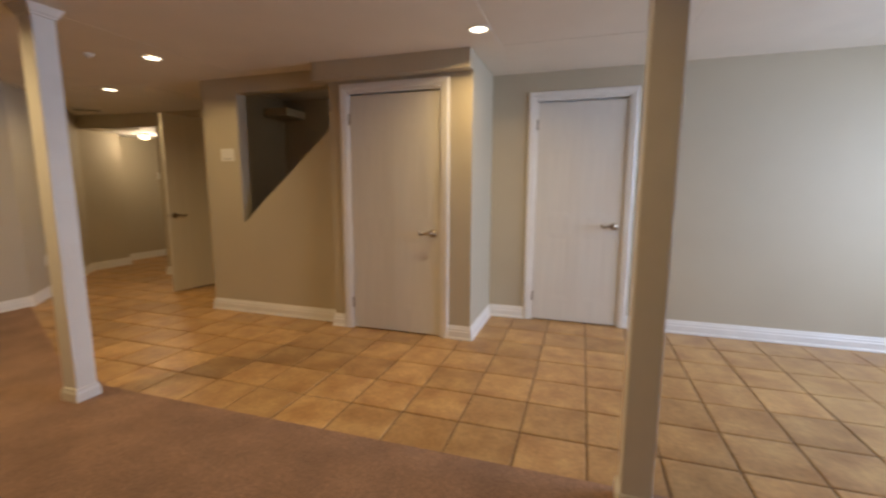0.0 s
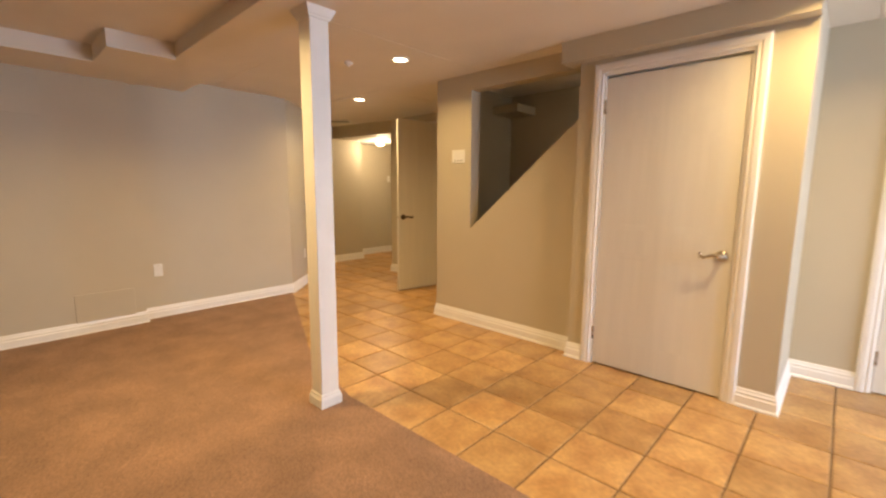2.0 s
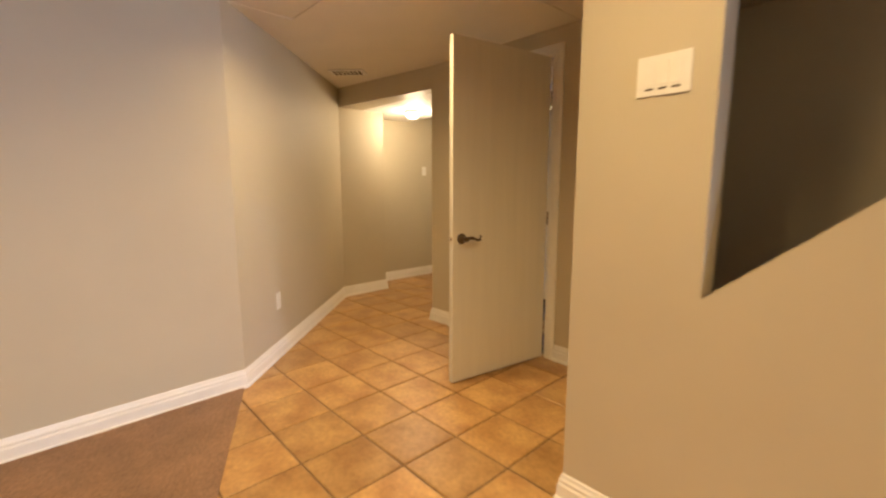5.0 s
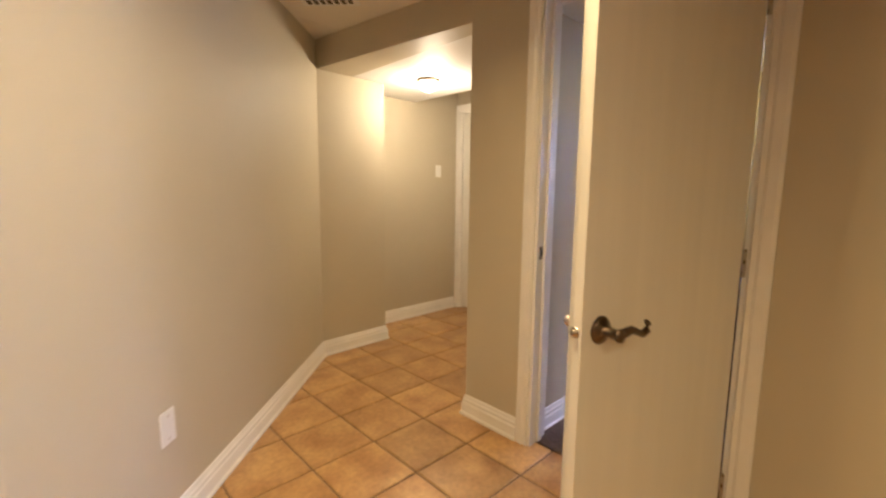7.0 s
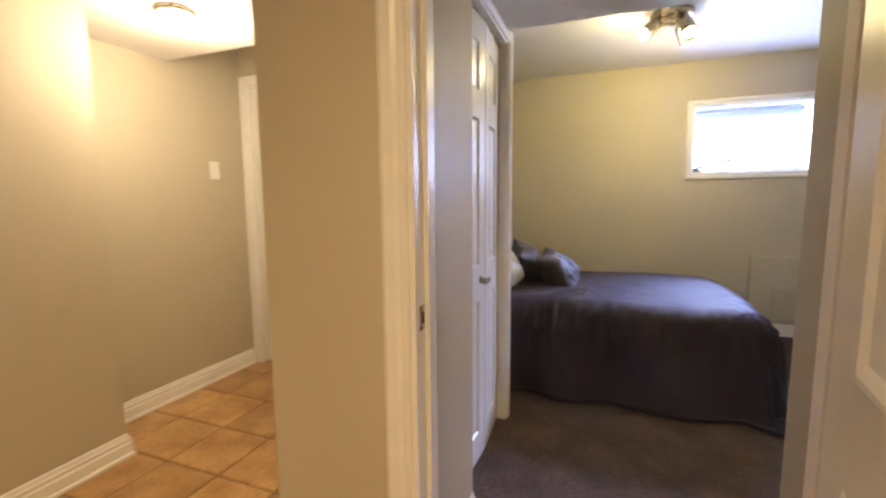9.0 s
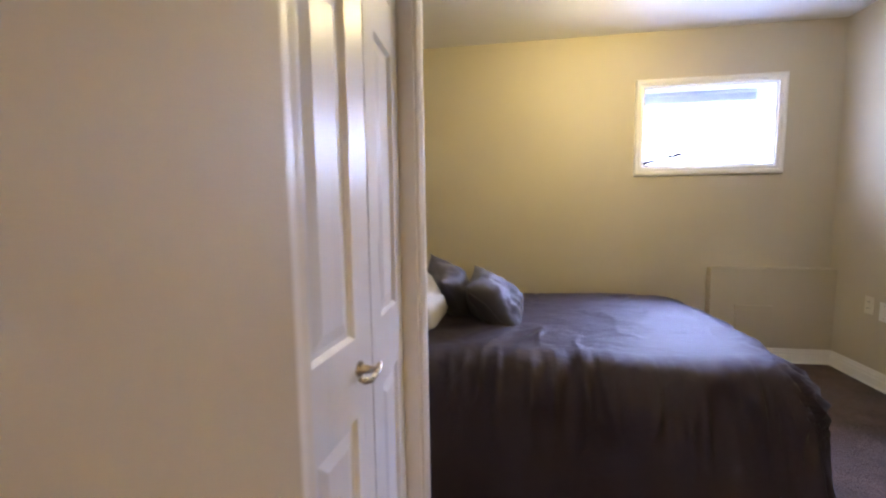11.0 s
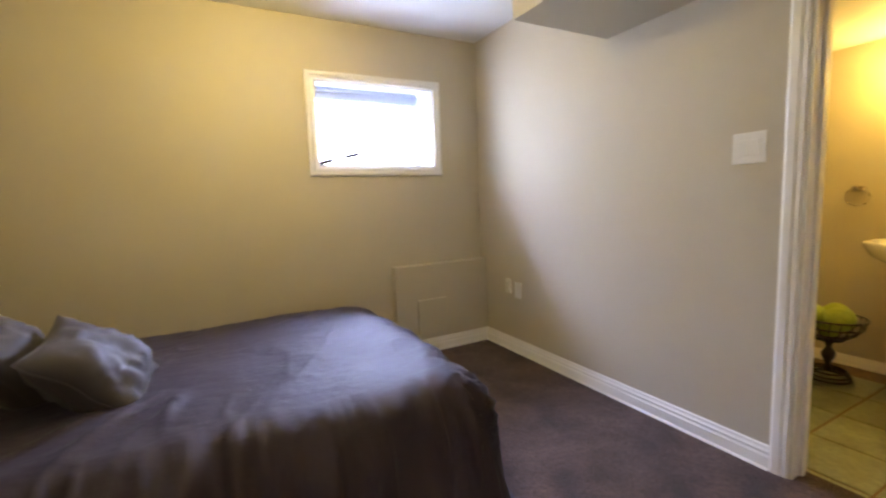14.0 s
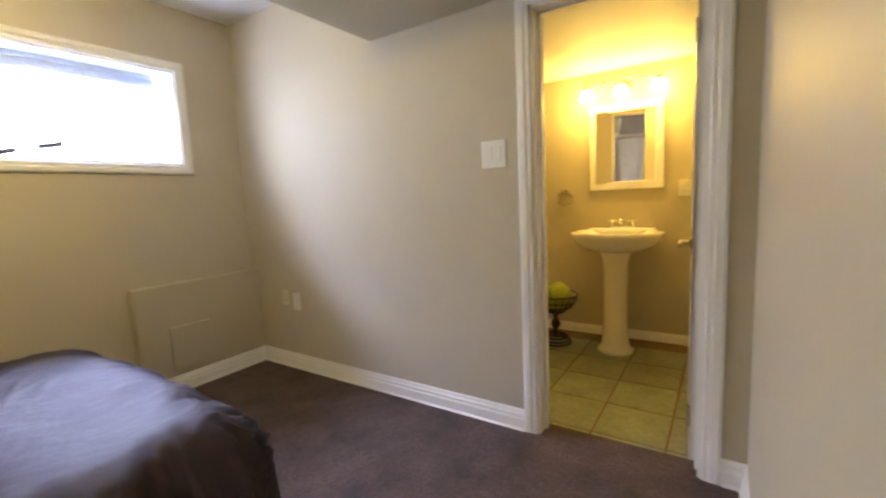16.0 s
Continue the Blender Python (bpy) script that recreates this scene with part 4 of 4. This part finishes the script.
for sgn in (-1, 1):
    hd = part("handle_stem", lathe([(0.018, 0.01), (0.014, 0.03), (0.011, 0.045), (0.015, 0.055), (0.004, 0.06)], 18), CHROME, tap, "", True, pose(0, sgn * 0.068, 0))
    for rz in (20, 110):
        part("cross_handle", tube([(-0.032, 0, 0.048), (0.032, 0, 0.048)], 0.007, 10), PORCELAIN, hd, "white porcelain cross handle", True, pose(0, 0, 0, 0, 0, rz))

MY0, MY1, MZ0, MZ1 = 5.895, 6.42, 1.175, 1.815
mir = thing("bathroom_mirror", pose(BX, (MY0 + MY1) / 2, (MZ0 + MZ1) / 2), "white framed mirror above the sink", "mirror")
mw, mh = (MY1 - MY0) / 2, (MZ1 - MZ0) / 2
fr = bmesh.new()
for b in ((-mw, mw, mh - 0.06, mh), (-mw, mw, -mh, -mh + 0.06), (-mw, -mw + 0.06, -mh + 0.06, mh - 0.06), (mw - 0.06, mw, -mh + 0.06, mh - 0.06)):
    add_box(fr, -0.028, -0.001, b[0], b[1], b[2], b[3], 0.006)
part("frame", fr, TRIM, mir, "white moulded frame")
part("glass", box(-0.006, 0.0, -mw + 0.05, mw - 0.05, -mh + 0.05, mh - 0.05), MIRROR, mir, "mirror glass", False, pose(-0.008, 0, 0, 0, 0, 6.0))

van = thing("vanity_light", pose(BX, 6.18, 1.93), "nickel three-bulb vanity light, lit", "wall light")
part("back_plate", lathe([(0.06, -0.001), (0.06, 0.012), (0.045, 0.022), (0.004, 0.024)], 28, m=pose(0, 0, 0, 0, -90)), NICKEL, van, "", True)
part("bar", tube([(-0.05, -0.26, 0.02), (-0.06, -0.13, 0.05), (-0.05, 0, 0.065), (-0.06, 0.13, 0.05), (-0.05, 0.26, 0.02)], 0.009, 10), NICKEL, van, "curved nickel bar", True)
for k in range(3):
    cup = part("lamp_holder", lathe([(0.012, 0.03), (0.024, 0.02), (0.026, -0.005)], 18), NICKEL, van, "", True, pose(-0.07, 0.25 * (k - 1), 0.01))
    part("shade", lathe([(0.024, -0.002), (0.045, -0.03), (0.052, -0.065), (0.035, -0.085), (0.004, -0.09)], 22), BULB, cup, "glowing glass shade", True).visible_shadow = False

ring = thing("towel_ring", pose(BX, 6.62, 1.17), "small nickel towel ring on the bathroom wall", "towel ring")
part("mount", box(-0.04, 0, -0.03, 0.03, -0.015, 0.02, 0.004), NICKEL, ring)
part("ring", tube([(-0.035 - 0.01 * math.sin(a), 0.06 * math.cos(a), -0.05 + 0.055 * math.sin(a)) for a in [2 * math.pi * k / 32 for k in range(32)]], 0.004, 8, closed=True), NICKEL, ring, "", True)

stand = thing("wire_bowl", pose(-0.74, 6.60, 0) @ Matrix.Scale(1.14, 4), "dark wire pedestal bowl on the bathroom floor", "bowl")
base = bmesh.new()
for r, z in ((0.10, 0.012), (0.095, 0.03), (0.08, 0.05)):
    tube([(r * math.cos(2 * math.pi * k / 32), r * math.sin(2 * math.pi * k / 32), z) for k in range(32)], 0.006, 8, base, True)
part("base", base, BOWL, stand, "", True)
part("stem", lathe([(0.02, 0.05), (0.012, 0.09), (0.03, 0.13), (0.03, 0.15), (0.012, 0.18), (0.02, 0.21), (0.05, 0.225)], 20), BOWL, stand, "", True)
for r, z in ((0.06, 0.225), (0.105, 0.26), (0.135, 0.30), (0.15, 0.345)):
    part("hoop", tube([(r * math.cos(2 * math.pi * k / 36), r * math.sin(2 * math.pi * k / 36), z) for k in range(36)], 0.005, 7, closed=True), BOWL, stand, "", True)
for k in range(20):
    a = 2 * math.pi * k / 20
    part("wire", tube([(r * math.cos(a), r * math.sin(a), z) for r, z in ((0.05, 0.222), (0.105, 0.26), (0.135, 0.30), (0.15, 0.345))], 0.003, 6), BOWL, stand, "", True)
for bx_, by_, bz_, rr in ((-0.05, -0.062, 0.405, 0.075), (-0.055, 0.075, 0.40, 0.075), (0.075, 0.0, 0.40, 0.072), (0.0, 0.005, 0.325, 0.058)):
    bm = bmesh.new()
    bmesh.ops.create_icosphere(bm, subdivisions=4, radius=rr)
    for v in bm.verts:
        v.co *= 1 + 0.035 * noise.noise(v.co * 60) + 0.02 * noise.noise(v.co * 140)
    ball = tagged(part("moss_ball", bm, MOSS, None, "", True, pose(-0.74 + bx_, 6.60 + by_, bz_)), "lime green decorative moss ball in the bowl", "ball", "decorative balls")

toilet = thing("toilet", pose(-0.98, BN - 0.01, 0), "white porcelain toilet beside the sink", "toilet")
part("tank", box(-0.20, 0.20, -0.19, 0, 0.36, 0.72, 0.02), PORCELAIN, toilet, "", True)
part("tank_lid", box(-0.215, 0.215, -0.205, 0.0, 0.72, 0.75, 0.008), PORCELAIN, toilet)
bowl = lathe([(0.12, 0.0), (0.13, 0.05), (0.12, 0.16), (0.17, 0.30), (0.19, 0.38), (0.18, 0.40)], 32)
for v in bowl.verts:
    v.co.y = v.co.y * 1.25 - 0.38
part("bowl", bowl, PORCELAIN, toilet, "", True)
seat = lathe([(0.19, 0.40), (0.195, 0.415), (0.18, 0.43)], 32)
for v in seat.verts:
    v.co.y = v.co.y * 1.25 - 0.38
part("seat", seat, PLASTIC, toilet, "", True)

setting("threshold_bath", box(X_EW - 0.01, X_EW + T - 0.01, BA + 0.014, BB - 0.014, -0.004, 0.012, 0.004), BEDCARPET, "brown carpet strip at the bathroom threshold", "threshold")

# ---------------------------------------------------------------- floor tiles, piece by piece
TS, GAP = 0.326, 0.009


def tile_mesh(name, material, size, gap, h):
    bm = bmesh.new()
    s = (size - gap) / 2
    rings = []
    for r, z in ((s, -h), (s, -0.004), (s - 0.004, -0.0006), (s - 0.016, 0.0)):
        rings.append([bm.verts.new((x, y, z)) for x, y in ((-r, -r), (r, -r), (r, r), (-r, r))])
    for a, b in zip(rings, rings[1:]):
        for k in range(4):
            bm.faces.new((a[k], a[(k + 1) % 4], b[(k + 1) % 4], b[k]))
    bm.faces.new(rings[-1])
    return mesh_of(name, bm, material)


floor = bpy.data.objects["floor"]
tm = tile_mesh("tile", TILE, TS, GAP, 0.012)
rest = bmesh.new()
for i in range(-14, 20):
    for j in range(-2, 14):
        x, y = -2.455 + TS * (i + 0.5), 2.322 + TS * (j + 0.5)
        if y < 2.0 - TS + (0 if x > -2.0 else 0.40 * (-2.0 - x)):
            continue
        hall = x < -4.75 and y < 6.6 and x > -6.75 and y > 3.25 + (-4.9 - x) * 1.02 - 0.4
        main = y < 4.95 and x >= -4.75 and not (x > -2.6 and y > 3.9 and x < -0.25) and not (x > -0.2 and y > 4.55)
        if not (hall or main):
            continue
        if x < 2.0:
            ob = new("tile", tm)
            ob.parent = floor
            ob.matrix_basis = pose(x, y, random.uniform(-0.0008, 0.0008), random.uniform(-0.12, 0.12), random.uniform(-0.12, 0.12), random.choice((0, 90, 180, 270)))
        else:
            add_box(rest, x - TS / 2 + GAP / 2, x + TS / 2 - GAP / 2, y - TS / 2 + GAP / 2, y + TS / 2 - GAP / 2, -0.012, 0)
tagged(part("tile_field", rest, TILE, floor), kind="stuff")

BS = 0.33
bt = tile_mesh("bath_tile", BTILE, BS, 0.011, 0.012)
bathfloor = setting("floor_bathroom", box(X_EW + T - 0.02, BX, 5.5, BN, -0.02, -0.0055), GROUT, "brown grout bed under the green bathroom tiles", "floor")
for i in range(-1, 4):
    for j in range(-2, 4):
        ob = new("bath_tile", bt)
        ob.parent = bathfloor
        ob.matrix_basis = pose(-1.555 + BS * (i - 0.5), 6.04 + BS * (j + 0.5), random.uniform(-0.0008, 0.0008), 0, 0, random.choice((0, 90, 180, 270)))
